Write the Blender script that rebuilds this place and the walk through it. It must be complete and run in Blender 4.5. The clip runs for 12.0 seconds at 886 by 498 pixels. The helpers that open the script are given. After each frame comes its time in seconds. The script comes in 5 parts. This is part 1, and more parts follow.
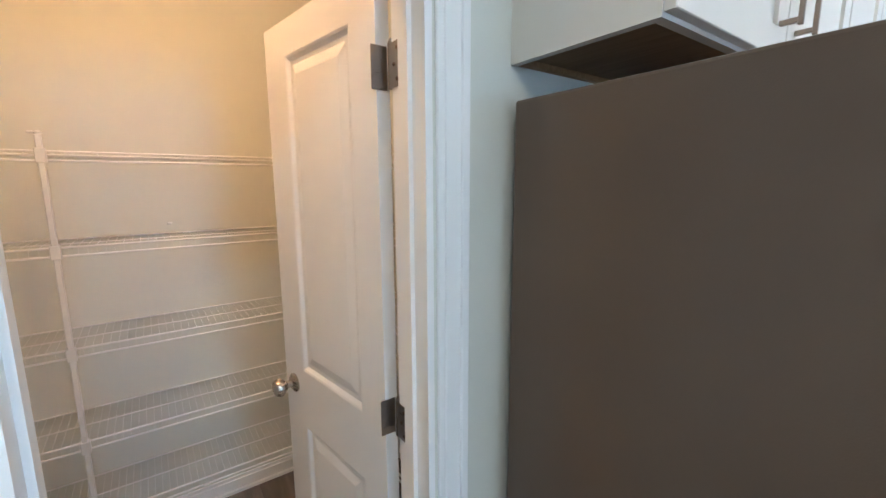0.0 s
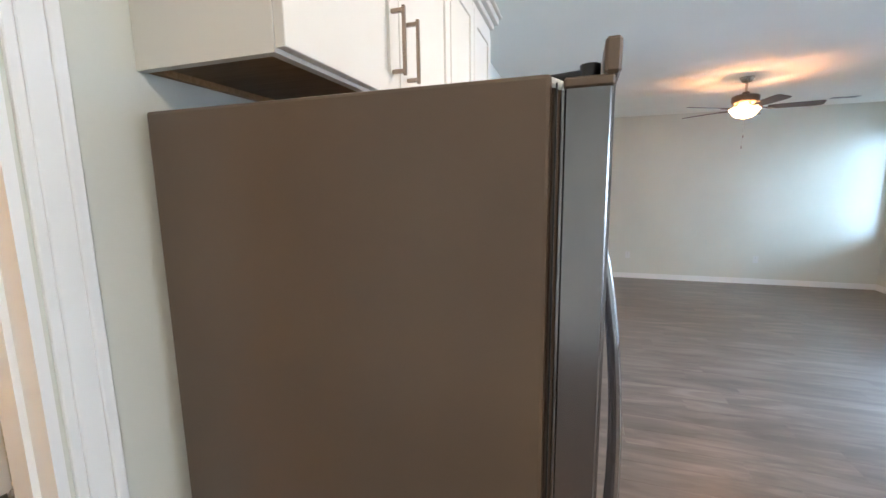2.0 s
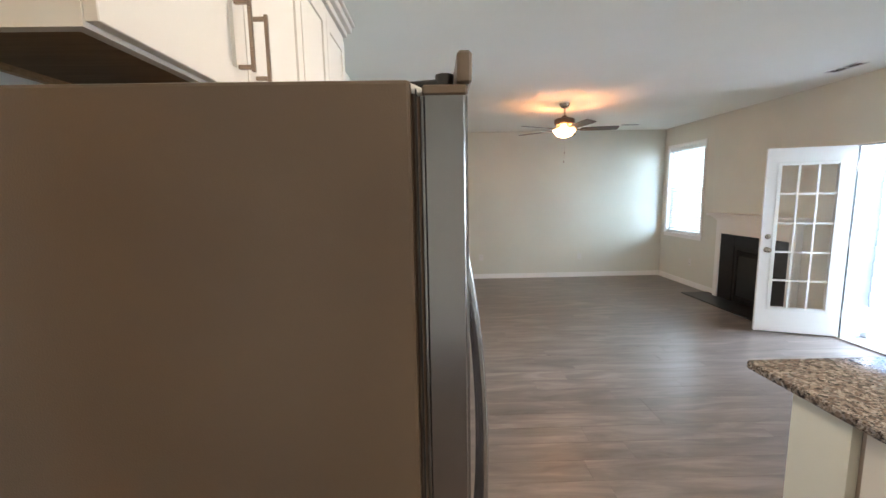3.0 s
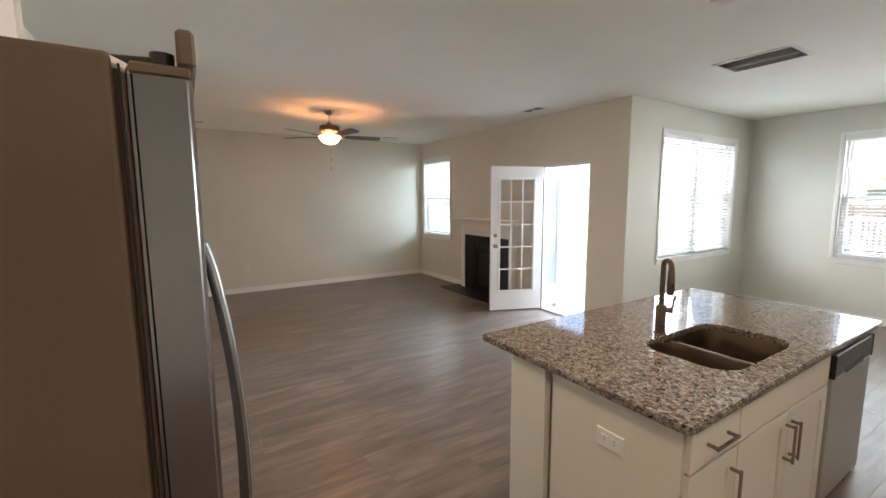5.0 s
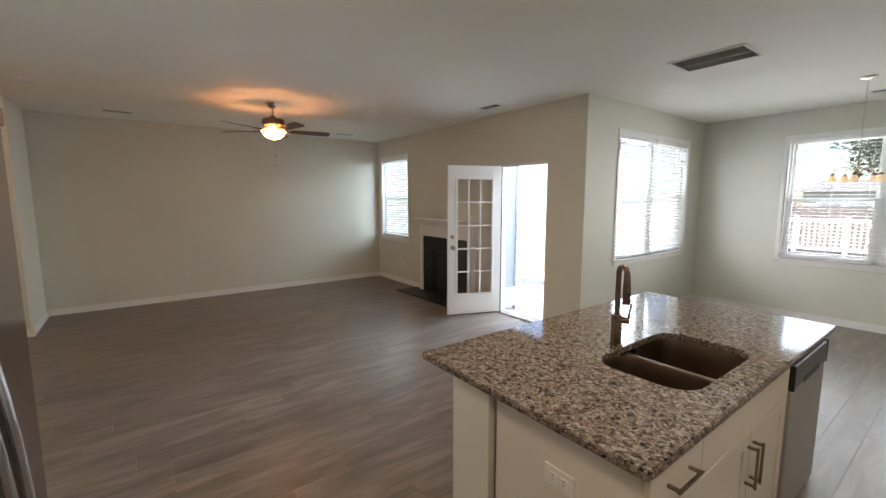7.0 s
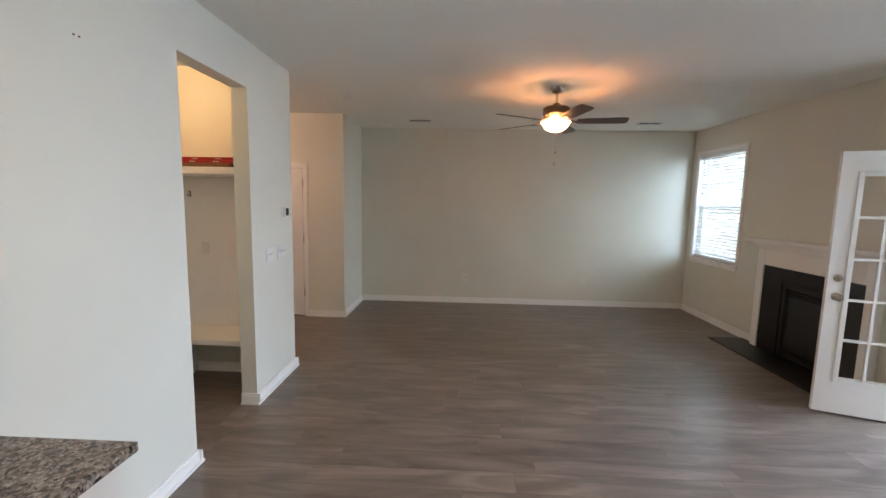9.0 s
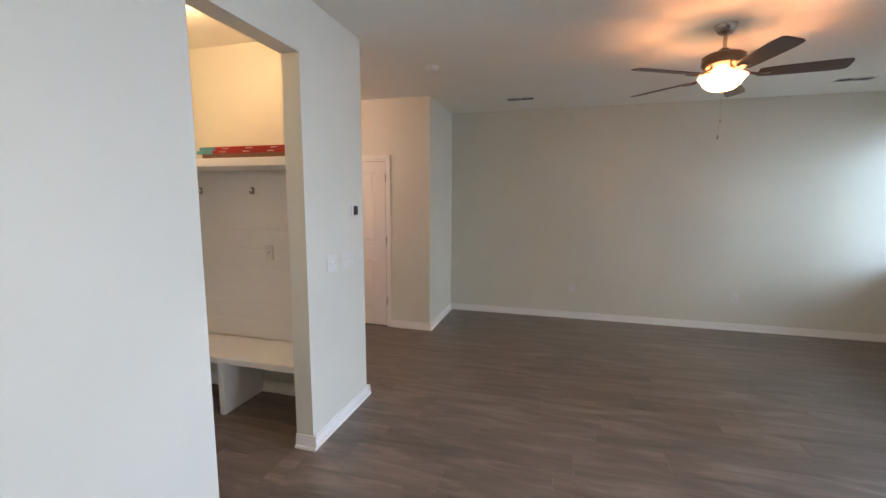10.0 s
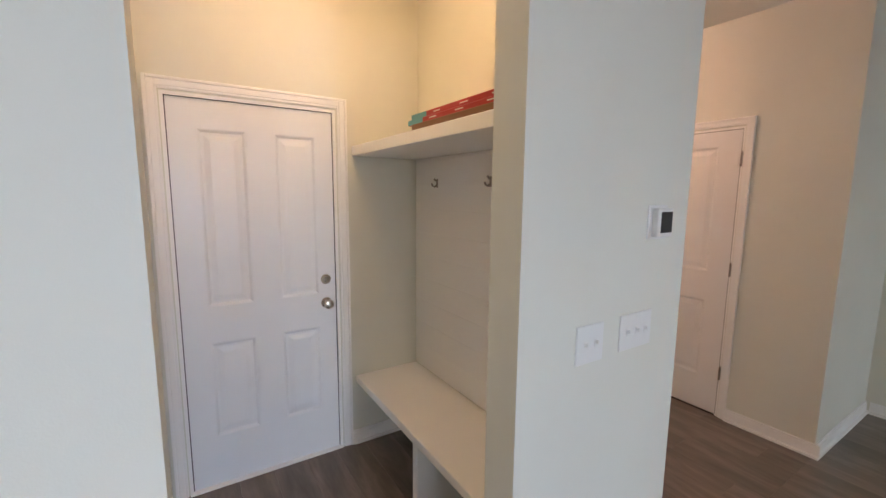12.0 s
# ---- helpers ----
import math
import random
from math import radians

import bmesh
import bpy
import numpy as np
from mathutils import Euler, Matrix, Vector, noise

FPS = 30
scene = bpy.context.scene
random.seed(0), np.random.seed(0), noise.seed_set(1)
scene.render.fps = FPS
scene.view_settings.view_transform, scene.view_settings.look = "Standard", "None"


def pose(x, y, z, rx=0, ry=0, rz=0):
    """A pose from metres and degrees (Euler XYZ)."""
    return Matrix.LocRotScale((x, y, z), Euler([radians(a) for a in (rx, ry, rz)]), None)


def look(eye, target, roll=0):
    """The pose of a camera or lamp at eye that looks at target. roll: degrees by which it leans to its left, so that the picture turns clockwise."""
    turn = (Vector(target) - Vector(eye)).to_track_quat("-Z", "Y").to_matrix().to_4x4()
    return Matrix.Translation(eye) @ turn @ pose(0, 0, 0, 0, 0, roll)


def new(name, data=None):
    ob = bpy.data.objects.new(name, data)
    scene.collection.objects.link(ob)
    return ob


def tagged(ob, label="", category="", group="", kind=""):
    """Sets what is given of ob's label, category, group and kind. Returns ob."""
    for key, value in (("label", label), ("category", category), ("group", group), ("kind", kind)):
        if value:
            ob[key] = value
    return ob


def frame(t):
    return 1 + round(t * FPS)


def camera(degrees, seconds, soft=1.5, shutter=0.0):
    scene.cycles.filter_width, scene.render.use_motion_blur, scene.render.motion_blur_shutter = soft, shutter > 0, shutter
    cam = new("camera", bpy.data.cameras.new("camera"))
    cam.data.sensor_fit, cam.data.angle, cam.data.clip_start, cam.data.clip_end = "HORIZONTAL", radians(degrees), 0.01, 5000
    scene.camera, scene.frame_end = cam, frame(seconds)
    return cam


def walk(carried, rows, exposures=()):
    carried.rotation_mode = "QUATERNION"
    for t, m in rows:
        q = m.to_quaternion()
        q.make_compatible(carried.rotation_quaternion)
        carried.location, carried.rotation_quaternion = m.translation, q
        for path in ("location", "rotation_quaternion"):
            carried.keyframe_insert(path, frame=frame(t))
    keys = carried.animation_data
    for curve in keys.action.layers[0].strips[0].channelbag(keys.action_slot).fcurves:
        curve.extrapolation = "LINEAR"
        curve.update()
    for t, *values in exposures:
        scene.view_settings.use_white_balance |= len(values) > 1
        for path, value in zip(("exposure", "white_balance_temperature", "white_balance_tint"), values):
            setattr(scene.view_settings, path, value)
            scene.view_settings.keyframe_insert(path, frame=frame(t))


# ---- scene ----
cam = camera(94.4, 12.0)
PATH = [
    (0, (1.453, -0.66, 1.604), (2.606, 0.943, 1.285), -0.2),
    (0.5, (1.475, -0.719, 1.598), (2.852, 0.689, 1.25), -0.1),
    (1, (1.531, -0.803, 1.607), (3.086, 0.406, 1.26), 0.1),
    (1.5, (1.529, -0.815, 1.618), (3.265, 0.126, 1.301), -0.3),
    (2, (1.509, -0.797, 1.625), (3.388, -0.182, 1.325), -0.8),
    (2.5, (1.506, -0.796, 1.621), (3.466, -0.506, 1.345), -0.9),
    (3, (1.5, -0.789, 1.612), (3.483, -0.827, 1.349), -1.0),
    (3.5, (1.517, -0.792, 1.615), (3.469, -1.139, 1.356), -0.8),
    (5.5, (1.468, -0.842, 1.592), (3.057, -2.033, 1.356), -0.1),
    (6, (1.473, -0.883, 1.585), (3.002, -2.15, 1.349), 0.0),
    (6.5, (1.503, -0.972, 1.597), (3.024, -2.249, 1.351), -0.1),
    (8.5, (2.355, -1.445, 1.599), (4.328, -1.697, 1.389), 1.3),
    (9, (2.723, -1.557, 1.61), (4.709, -1.482, 1.382), 1.1),
    (9.5, (3.154, -1.508, 1.586), (5.115, -1.199, 1.339), 0.5),
    (10, (3.613, -1.442, 1.584), (5.526, -0.911, 1.34), 0.2),
    (10.5, (4.06, -1.36, 1.603), (5.88, -0.567, 1.364), 0.3),
    (11, (4.466, -1.161, 1.601), (6.152, -0.113, 1.359), -0.4),
    (11.3, (4.721, -1.05, 1.572), (6.228, 0.242, 1.33), 0.1),
    (11.6, (4.891, -0.953, 1.586), (6.217, 0.523, 1.336), 0.5),
    (11.8, (4.975, -0.848, 1.578), (6.150, 0.752, 1.326), 0.5),
    (12, (5.049, -0.738, 1.579), (6.112, 0.935, 1.312), 0.5),
]
walk(cam, [(t, look(eye, target, roll)) for t, eye, target, roll in PATH], [(0, 3.85, 4750, 4), (1.0, 4.1, 4700, 1), (1.5, 4.1, 5100, 6), (2, 4.15, 5450, 10), (2.5, 4.1, 5750, 10), (3.5, 3.9, 6350, 13), (5.5, 3.38, 6900, 15), (6.5, 3.18, 6950, 16), (8.5, 3.27, 6600, 15), (9, 3.38, 6450, 15), (10, 3.5, 6200, 16), (11, 3.66, 6200, 15), (11.5, 3.62, 6200, 16), (12, 3.38, 6250, 16)])

# ---- world, sun, exposure ----
SUN_ELEV, SUN_AZ = 52.0, -25.0
world = bpy.data.worlds.new("world")
scene.world = world
world.use_nodes = True
wn = world.node_tree
wn.nodes.clear()
sky = wn.nodes.new("ShaderNodeTexSky")
sky.sky_type, sky.sun_disc = "NISHITA", False
sky.sun_elevation, sky.sun_rotation = radians(SUN_ELEV), radians(SUN_AZ)
bg = wn.nodes.new("ShaderNodeBackground")
bg.inputs[1].default_value = 0.075
wo = wn.nodes.new("ShaderNodeOutputWorld")
wn.links.new(sky.outputs[0], bg.inputs[0])
wn.links.new(bg.outputs[0], wo.inputs[0])
sun = new("sun", bpy.data.lights.new("sun", "SUN"))
sun.data.energy, sun.data.angle, sun.data.color = 3.6, radians(0.5), (1, 0.95, 0.88)
sd = Vector((math.sin(radians(SUN_AZ)) * math.cos(radians(SUN_ELEV)), math.cos(radians(SUN_AZ)) * math.cos(radians(SUN_ELEV)), math.sin(radians(SUN_ELEV))))
sun.matrix_world = look(sd * 30, (0, 0, 0))
scene.view_settings.exposure = 3.2


def lamp(name, kind, m, watts, colour, size=0.1):
    ob = new(name, bpy.data.lights.new(name, kind))
    ob.data.energy, ob.data.color = watts, colour
    if kind == "AREA":
        ob.data.shape, ob.data.size = "DISK", size
    else:
        ob.data.shadow_soft_size = size
    ob.matrix_world = m
    return ob


WARM = (1.0, 0.55, 0.20)
lamp("fan_lamp", "POINT", pose(6.915, -2.485, 2.338), 1.3, (1.0, 0.38, 0.14), 0.025)
lamp("mudroom_lamp", "POINT", pose(5.62, 0.85, 2.69), 1.5, (1.0, 0.60, 0.28), 0.05)
lamp("pantry_lamp", "POINT", pose(1.50, 0.40, 2.68), 1.75, (1.0, 0.47, 0.18), 0.05)
lamp("hall_lamp", "POINT", pose(7.35, 1.75, 2.68), 3.4, (1.0, 0.56, 0.36), 0.08)
# Only the first can is known; the other three, unseen, are added for brightness.
CANS = ((2.995, -2.98), (3.02, -1.25), (1.05, -2.95), (1.05, -1.25))
for cx, cy in CANS:
    lamp("kitchen_lamp", "AREA", pose(cx, cy, 2.733), 1.0, (1.0, 0.78, 0.56), 0.16)



def daylight(name, eye, target, w, h, watts, colour=(0.76, 0.92, 1.0)):
    """Daylight entering by an opening."""
    ob = lamp(name, "AREA", look(eye, target), watts, colour, w)
    ob.data.shape, ob.data.size, ob.data.size_y = "RECTANGLE", w, h
    return ob


daylight("fireplace_window_daylight", (8.585, -5.60, 1.72), (8.585, -3.60, 1.35), 0.90, 1.40, 7.4)
daylight("dining_side_daylight", (4.84, -6.71, 1.75), (2.84, -6.71, 1.38), 1.74, 1.44, 11.0, (0.88, 0.95, 1.0))
daylight("dining_end_daylight", (2.40, -8.62, 1.72), (2.40, -6.62, 1.35), 1.75, 1.48, 14.5, (0.88, 0.95, 1.0))
daylight("patio_door_daylight", (5.50, -7.10, 2.05), (5.32, -5.20, 1.40), 1.30, 1.70, 36.0, (0.62, 0.77, 1.0))

# ---- materials ----
def mat(name, rgb, rough=0.5, metal=0.0, spec=0.5):
    m = bpy.data.materials.new(name)
    m.use_nodes = True
    b = m.node_tree.nodes["Principled BSDF"]
    b.inputs["Base Color"].default_value = (*rgb, 1)
    b.inputs["Roughness"].default_value, b.inputs["Metallic"].default_value = rough, metal
    b.inputs["Specular IOR Level"].default_value = spec
    return m, m.node_tree, b


def nd(t, kind, **kw):
    n = t.nodes.new(kind)
    for k, v in kw.items():
        n.inputs[k.replace("_", " ")].default_value = v
    return n


def coords(t, scale=(1, 1, 1), obj=True):
    tc, mp = t.nodes.new("ShaderNodeTexCoord"), t.nodes.new("ShaderNodeMapping")
    mp.inputs["Scale"].default_value = scale
    t.links.new(tc.outputs["Object" if obj else "Generated"], mp.inputs[0])
    return mp.outputs[0]


def ramp(t, src, stops):
    r = t.nodes.new("ShaderNodeValToRGB")
    while len(r.color_ramp.elements) < len(stops):
        r.color_ramp.elements.new(0.5)
    for e, (p, c) in zip(r.color_ramp.elements, stops):
        e.position, e.color = p, (*c, 1)
    t.links.new(src, r.inputs[0])
    return r.outputs[0]


def bump(t, b, src, strength, dist):
    n = nd(t, "ShaderNodeBump", Strength=strength, Distance=dist)
    t.links.new(src, n.inputs["Height"])
    t.links.new(n.outputs[0], b.inputs["Normal"])


def paint(name, rgb, rough=0.55, tex=220, strength=0.10, vary=0.035, spec=0.4):
    """Painted surface: fine roller stipple, and a faint broad unevenness."""
    m, t, b = mat(name, rgb, rough, 0, spec)
    c = coords(t)
    n1, n2 = nd(t, "ShaderNodeTexNoise", Scale=tex, Detail=3.0), nd(t, "ShaderNodeTexNoise", Scale=1.3, Detail=5.0)
    t.links.new(c, n1.inputs["Vector"]), t.links.new(c, n2.inputs["Vector"])
    lo, hi = [v * (1 - vary) for v in rgb], [min(1, v * (1 + vary)) for v in rgb]
    t.links.new(ramp(t, n2.outputs["Fac"], [(0.3, lo), (0.7, hi)]), b.inputs["Base Color"])
    rr = nd(t, "ShaderNodeMapRange", To_Min=rough - 0.06, To_Max=rough + 0.08)
    t.links.new(n2.outputs["Fac"], rr.inputs["Value"]), t.links.new(rr.outputs[0], b.inputs["Roughness"])
    bump(t, b, n1.outputs["Fac"], strength, 0.002)
    return m


def metal(name, rgb, rough, stretch=(1, 1, 60), amount=0.12, metallic=1.0):
    m, t, b = mat(name, rgb, rough, metallic)
    n = nd(t, "ShaderNodeTexNoise", Scale=12.0, Detail=4.0)
    t.links.new(coords(t, stretch), n.inputs["Vector"])
    rr = nd(t, "ShaderNodeMapRange", To_Min=max(0.03, rough - amount), To_Max=rough + amount)
    t.links.new(n.outputs["Fac"], rr.inputs["Value"]), t.links.new(rr.outputs[0], b.inputs["Roughness"])
    return m


M = {}
M["wall"] = paint("wall_paint", (0.69, 0.695, 0.62))
M["ceiling"] = paint("ceiling_paint", (0.88, 0.88, 0.815), 0.85, 160, 0.25, 0.02, 0.2)
M["trim"] = paint("trim_paint", (0.85, 0.85, 0.83), 0.32, 90, 0.03, 0.015, 0.5)
M["door"] = paint("door_paint", (0.78, 0.78, 0.77), 0.36, 140, 0.05, 0.015, 0.5)
M["cabinet"] = paint("cabinet_paint", (0.70, 0.67, 0.61), 0.38, 120, 0.03, 0.015, 0.5)
M["hinge"] = metal("dull_nickel_hinge", (0.30, 0.27, 0.24), 0.32)
M["plastic"] = paint("white_plastic", (0.74, 0.745, 0.72), 0.35, 60, 0.0, 0.01)
M["vinyl"] = paint("white_vinyl", (0.80, 0.81, 0.82), 0.35, 60, 0.0, 0.01)
M["wire"] = mat("white_coated_wire", (0.82, 0.81, 0.78), 0.3)[0]
M["nickel"] = metal("satin_nickel", (0.47, 0.42, 0.36), 0.26)
M["dwsteel"] = metal("brushed_dishwasher_steel", (0.62, 0.60, 0.58), 0.42, (160, 160, 0.8), 0.012)
M["dwdark"] = metal("dark_dishwasher_steel", (0.22, 0.21, 0.205), 0.30, (160, 160, 0.8), 0.012)
M["nickel_dark"] = metal("brushed_nickel_bronze", (0.20, 0.14, 0.10), 0.28)
M["steel"] = metal("brushed_steel", (0.34, 0.32, 0.32), 0.20, (160, 160, 0.8), 0.012)
M["sinksteel"] = metal("sink_steel", (0.17, 0.125, 0.09), 0.36, (1, 60, 1))
M["pull"] = metal("champagne_nickel_pull", (0.30, 0.235, 0.18), 0.30)
M["chrome"] = metal("bright_steel", (0.52, 0.53, 0.55), 0.18, (60, 1, 1), 0.05)
M["black"] = mat("black_plastic", (0.012, 0.012, 0.013), 0.35)[0]
M["dark"] = mat("dark_gap", (0.02, 0.018, 0.016), 0.8)[0]
# Darker than the cabinets: the island corner strip's shade is in this colour.
M["filler"] = paint("shaded_filler_paint", (0.40, 0.33, 0.27), 0.5)
M["rubber"] = mat("brown_gasket", (0.10, 0.070, 0.052), 0.6)[0]
M["farpane"] = mat("far_window_pane", (0.20, 0.24, 0.28), 0.15)[0]
M["screen"] = mat("display_glass", (0.02, 0.022, 0.025), 0.12)[0]


def fridge_side():
    m, t, b = mat("fridge_side_paint", (0.09, 0.062, 0.042), 0.38, 0.0, 0.5)
    n = nd(t, "ShaderNodeTexNoise", Scale=340.0, Detail=2.0)
    n2 = nd(t, "ShaderNodeTexNoise", Scale=1.6, Detail=3.0)
    c = coords(t)
    t.links.new(c, n.inputs["Vector"]), t.links.new(c, n2.inputs["Vector"])
    t.links.new(ramp(t, n2.outputs["Fac"], [(0.3, (0.092, 0.064, 0.043)), (0.7, (0.126, 0.089, 0.060))]), b.inputs["Base Color"])
    bump(t, b, n.outputs["Fac"], 0.35, 0.001)
    return m


def plank_mat():
    m, t, b = mat("grey_oak_vinyl", (0.15, 0.12, 0.1), 0.33, 0, 0.5)
    tc = t.nodes.new("ShaderNodeTexCoord")
    oi = t.nodes.new("ShaderNodeObjectInfo")
    gi = t.nodes.new("ShaderNodeNewGeometry")
    s = t.nodes.new("ShaderNodeMath"); s.operation = "ADD"
    t.links.new(oi.outputs["Random"], s.inputs[0]), t.links.new(gi.outputs["Random Per Island"], s.inputs[1])
    sc = t.nodes.new("ShaderNodeMath"); sc.operation = "MULTIPLY"; sc.inputs[1].default_value = 37.0
    t.links.new(s.outputs[0], sc.inputs[0])
    comb = t.nodes.new("ShaderNodeCombineXYZ")
    t.links.new(sc.outputs[0], comb.inputs[0]), t.links.new(sc.outputs[0], comb.inputs[1]), t.links.new(sc.outputs[0], comb.inputs[2])
    add = t.nodes.new("ShaderNodeVectorMath"); add.operation = "ADD"
    t.links.new(tc.outputs["Object"], add.inputs[0]), t.links.new(comb.outputs[0], add.inputs[1])
    def grain(sx, sy, scale, det):
        mp = t.nodes.new("ShaderNodeMapping"); mp.inputs["Scale"].default_value = (sx, sy, 1)
        t.links.new(add.outputs[0], mp.inputs[0])
        n = nd(t, "ShaderNodeTexNoise", Scale=scale, Detail=det, Roughness=0.6, Distortion=0.6)
        t.links.new(mp.outputs[0], n.inputs["Vector"])
        return n.outputs["Fac"]
    g1, g2 = grain(6, 1.0, 1.6, 6.0), grain(60, 2.0, 2.0, 4.0)
    mx = t.nodes.new("ShaderNodeMix"); mx.data_type = "FLOAT"; mx.inputs[0].default_value = 0.13
    t.links.new(g1, mx.inputs[2]), t.links.new(g2, mx.inputs[3])
    col = ramp(t, mx.outputs[0], [(0.30, (0.094, 0.072, 0.058)), (0.50, (0.162, 0.130, 0.106)), (0.70, (0.255, 0.210, 0.175))])
    hsv = t.nodes.new("ShaderNodeHueSaturation")
    fr = t.nodes.new("ShaderNodeMath"); fr.operation = "FRACT"
    t.links.new(sc.outputs[0], fr.inputs[0])
    vr = nd(t, "ShaderNodeMapRange", To_Min=0.91, To_Max=1.09)
    t.links.new(fr.outputs[0], vr.inputs["Value"]), t.links.new(vr.outputs[0], hsv.inputs["Value"]), t.links.new(col, hsv.inputs["Color"])
    t.links.new(hsv.outputs[0], b.inputs["Base Color"])
    rr = nd(t, "ShaderNodeMapRange", To_Min=0.24, To_Max=0.40)
    t.links.new(g1, rr.inputs["Value"]), t.links.new(rr.outputs[0], b.inputs["Roughness"])
    bump(t, b, g2, 0.12, 0.001)
    return m


def granite_mat():
    m, t, b = mat("speckled_granite", (0.3, 0.26, 0.22), 0.07, 0, 0.5)
    c = coords(t)
    n0 = nd(t, "ShaderNodeTexNoise", Scale=55.0, Detail=3.0)
    t.links.new(c, n0.inputs["Vector"])
    wmix = t.nodes.new("ShaderNodeMix"); wmix.data_type = "RGBA"; wmix.inputs[0].default_value = 0.025
    t.links.new(c, wmix.inputs[6]), t.links.new(n0.outputs["Color"], wmix.inputs[7])
    v1, v2 = nd(t, "ShaderNodeTexVoronoi", Scale=88.0), nd(t, "ShaderNodeTexVoronoi", Scale=150.0)
    n = nd(t, "ShaderNodeTexNoise", Scale=38.0, Detail=4.0)
    for x in (v1, v2, n):
        t.links.new(wmix.outputs[2], x.inputs["Vector"])
    sep1, sep2 = t.nodes.new("ShaderNodeSeparateColor"), t.nodes.new("ShaderNodeSeparateColor")
    t.links.new(v1.outputs["Color"], sep1.inputs[0]), t.links.new(v2.outputs["Color"], sep2.inputs[0])
    a = ramp(t, sep1.outputs[0], [(0.0, (0.014, 0.012, 0.011)), (0.16, (0.09, 0.068, 0.055)), (0.30, (0.155, 0.122, 0.098)), (0.52, (0.225, 0.192, 0.165)), (0.74, (0.32, 0.29, 0.26)), (0.90, (0.20, 0.19, 0.185))])
    d = ramp(t, sep2.outputs[1], [(0.0, (0.012, 0.010, 0.009)), (0.22, (0.12, 0.095, 0.077)), (0.48, (0.215, 0.18, 0.152)), (0.82, (0.35, 0.32, 0.29))])
    for e in (a, d):
        e.node.color_ramp.interpolation = "CONSTANT"
    mx = t.nodes.new("ShaderNodeMix"); mx.data_type = "RGBA"
    f = nd(t, "ShaderNodeMapRange", From_Min=0.42, From_Max=0.58, To_Min=0.0, To_Max=0.9)
    t.links.new(n.outputs["Fac"], f.inputs["Value"]), t.links.new(f.outputs[0], mx.inputs[0])
    t.links.new(a, mx.inputs[6]), t.links.new(d, mx.inputs[7])
    t.links.new(mx.outputs[2], b.inputs["Base Color"])
    return m


def wood(name, c1, c2, rough=0.4, stretch=(30, 1.5, 30)):
    m, t, b = mat(name, c1, rough)
    n = nd(t, "ShaderNodeTexNoise", Scale=3.0, Detail=6.0, Distortion=0.8)
    t.links.new(coords(t, stretch), n.inputs["Vector"])
    t.links.new(ramp(t, n.outputs["Fac"], [(0.3, c1), (0.7, c2)]), b.inputs["Base Color"])
    bump(t, b, n.outputs["Fac"], 0.08, 0.001)
    return m


def glass(name, rgb=(1, 1, 1), rough=0.0, ior=1.45):
    m, t, b = mat(name, rgb, rough)
    t.nodes.remove(b)
    out = t.nodes["Material Output"]
    tr, gl, mx = t.nodes.new("ShaderNodeBsdfTransparent"), t.nodes.new("ShaderNodeBsdfGlossy"), t.nodes.new("ShaderNodeMixShader")
    lw = nd(t, "ShaderNodeLayerWeight", Blend=0.5)
    pw_, fr = t.nodes.new("ShaderNodeMath"), t.nodes.new("ShaderNodeMath")
    pw_.operation, fr.operation = "POWER", "MULTIPLY_ADD"
    pw_.inputs[1].default_value, fr.inputs[1].default_value, fr.inputs[2].default_value = 5.0, 0.9, 0.04
    t.links.new(lw.outputs["Facing"], pw_.inputs[0]), t.links.new(pw_.outputs[0], fr.inputs[0])
    tr.inputs[0].default_value = (*rgb, 1)
    gl.inputs["Roughness"].default_value = 0.01
    t.links.new(fr.outputs[0], mx.inputs[0]), t.links.new(tr.outputs[0], mx.inputs[1]), t.links.new(gl.outputs[0], mx.inputs[2])
    t.links.new(mx.outputs[0], out.inputs[0])
    return m


def glow(name, rgb, power, base=(0.9, 0.85, 0.75)):
    m, t, b = mat(name, base, 0.4)
    b.inputs["Emission Color"].default_value = (*rgb, 1)
    b.inputs["Emission Strength"].default_value = power
    return m


def patchy(name, c1, c2, scale, rough=0.8, strength=0.3, dist=0.01):
    m, t, b = mat(name, c1, rough)
    c = coords(t)
    n, n2 = nd(t, "ShaderNodeTexNoise", Scale=scale, Detail=6.0), nd(t, "ShaderNodeTexNoise", Scale=scale * 12, Detail=3.0)
    t.links.new(c, n.inputs["Vector"]), t.links.new(c, n2.inputs["Vector"])
    mx = t.nodes.new("ShaderNodeMix"); mx.data_type = "FLOAT"; mx.inputs[0].default_value = 0.4
    t.links.new(n.outputs["Fac"], mx.inputs[2]), t.links.new(n2.outputs["Fac"], mx.inputs[3])
    t.links.new(ramp(t, mx.outputs[0], [(0.35, c1), (0.65, c2)]), b.inputs["Base Color"])
    bump(t, b, n2.outputs["Fac"], strength, dist)
    return m


M["fridge"] = fridge_side()
M["plank"] = plank_mat()
M["granite"] = granite_mat()
M["rawwood"] = wood("raw_cabinet_wood", (0.30, 0.17, 0.07), (0.42, 0.26, 0.12), 0.6)
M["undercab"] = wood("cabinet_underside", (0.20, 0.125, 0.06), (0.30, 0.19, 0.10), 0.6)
M["blade"] = wood("dark_walnut_blade", (0.035, 0.018, 0.010), (0.085, 0.045, 0.025), 0.35, (2, 30, 30))
M["marble"] = patchy("black_marble", (0.010, 0.010, 0.011), (0.020, 0.020, 0.021), 6, 0.34, 0.0)
M["marble"].node_tree.nodes["Principled BSDF"].inputs["Specular IOR Level"].default_value = 0.22
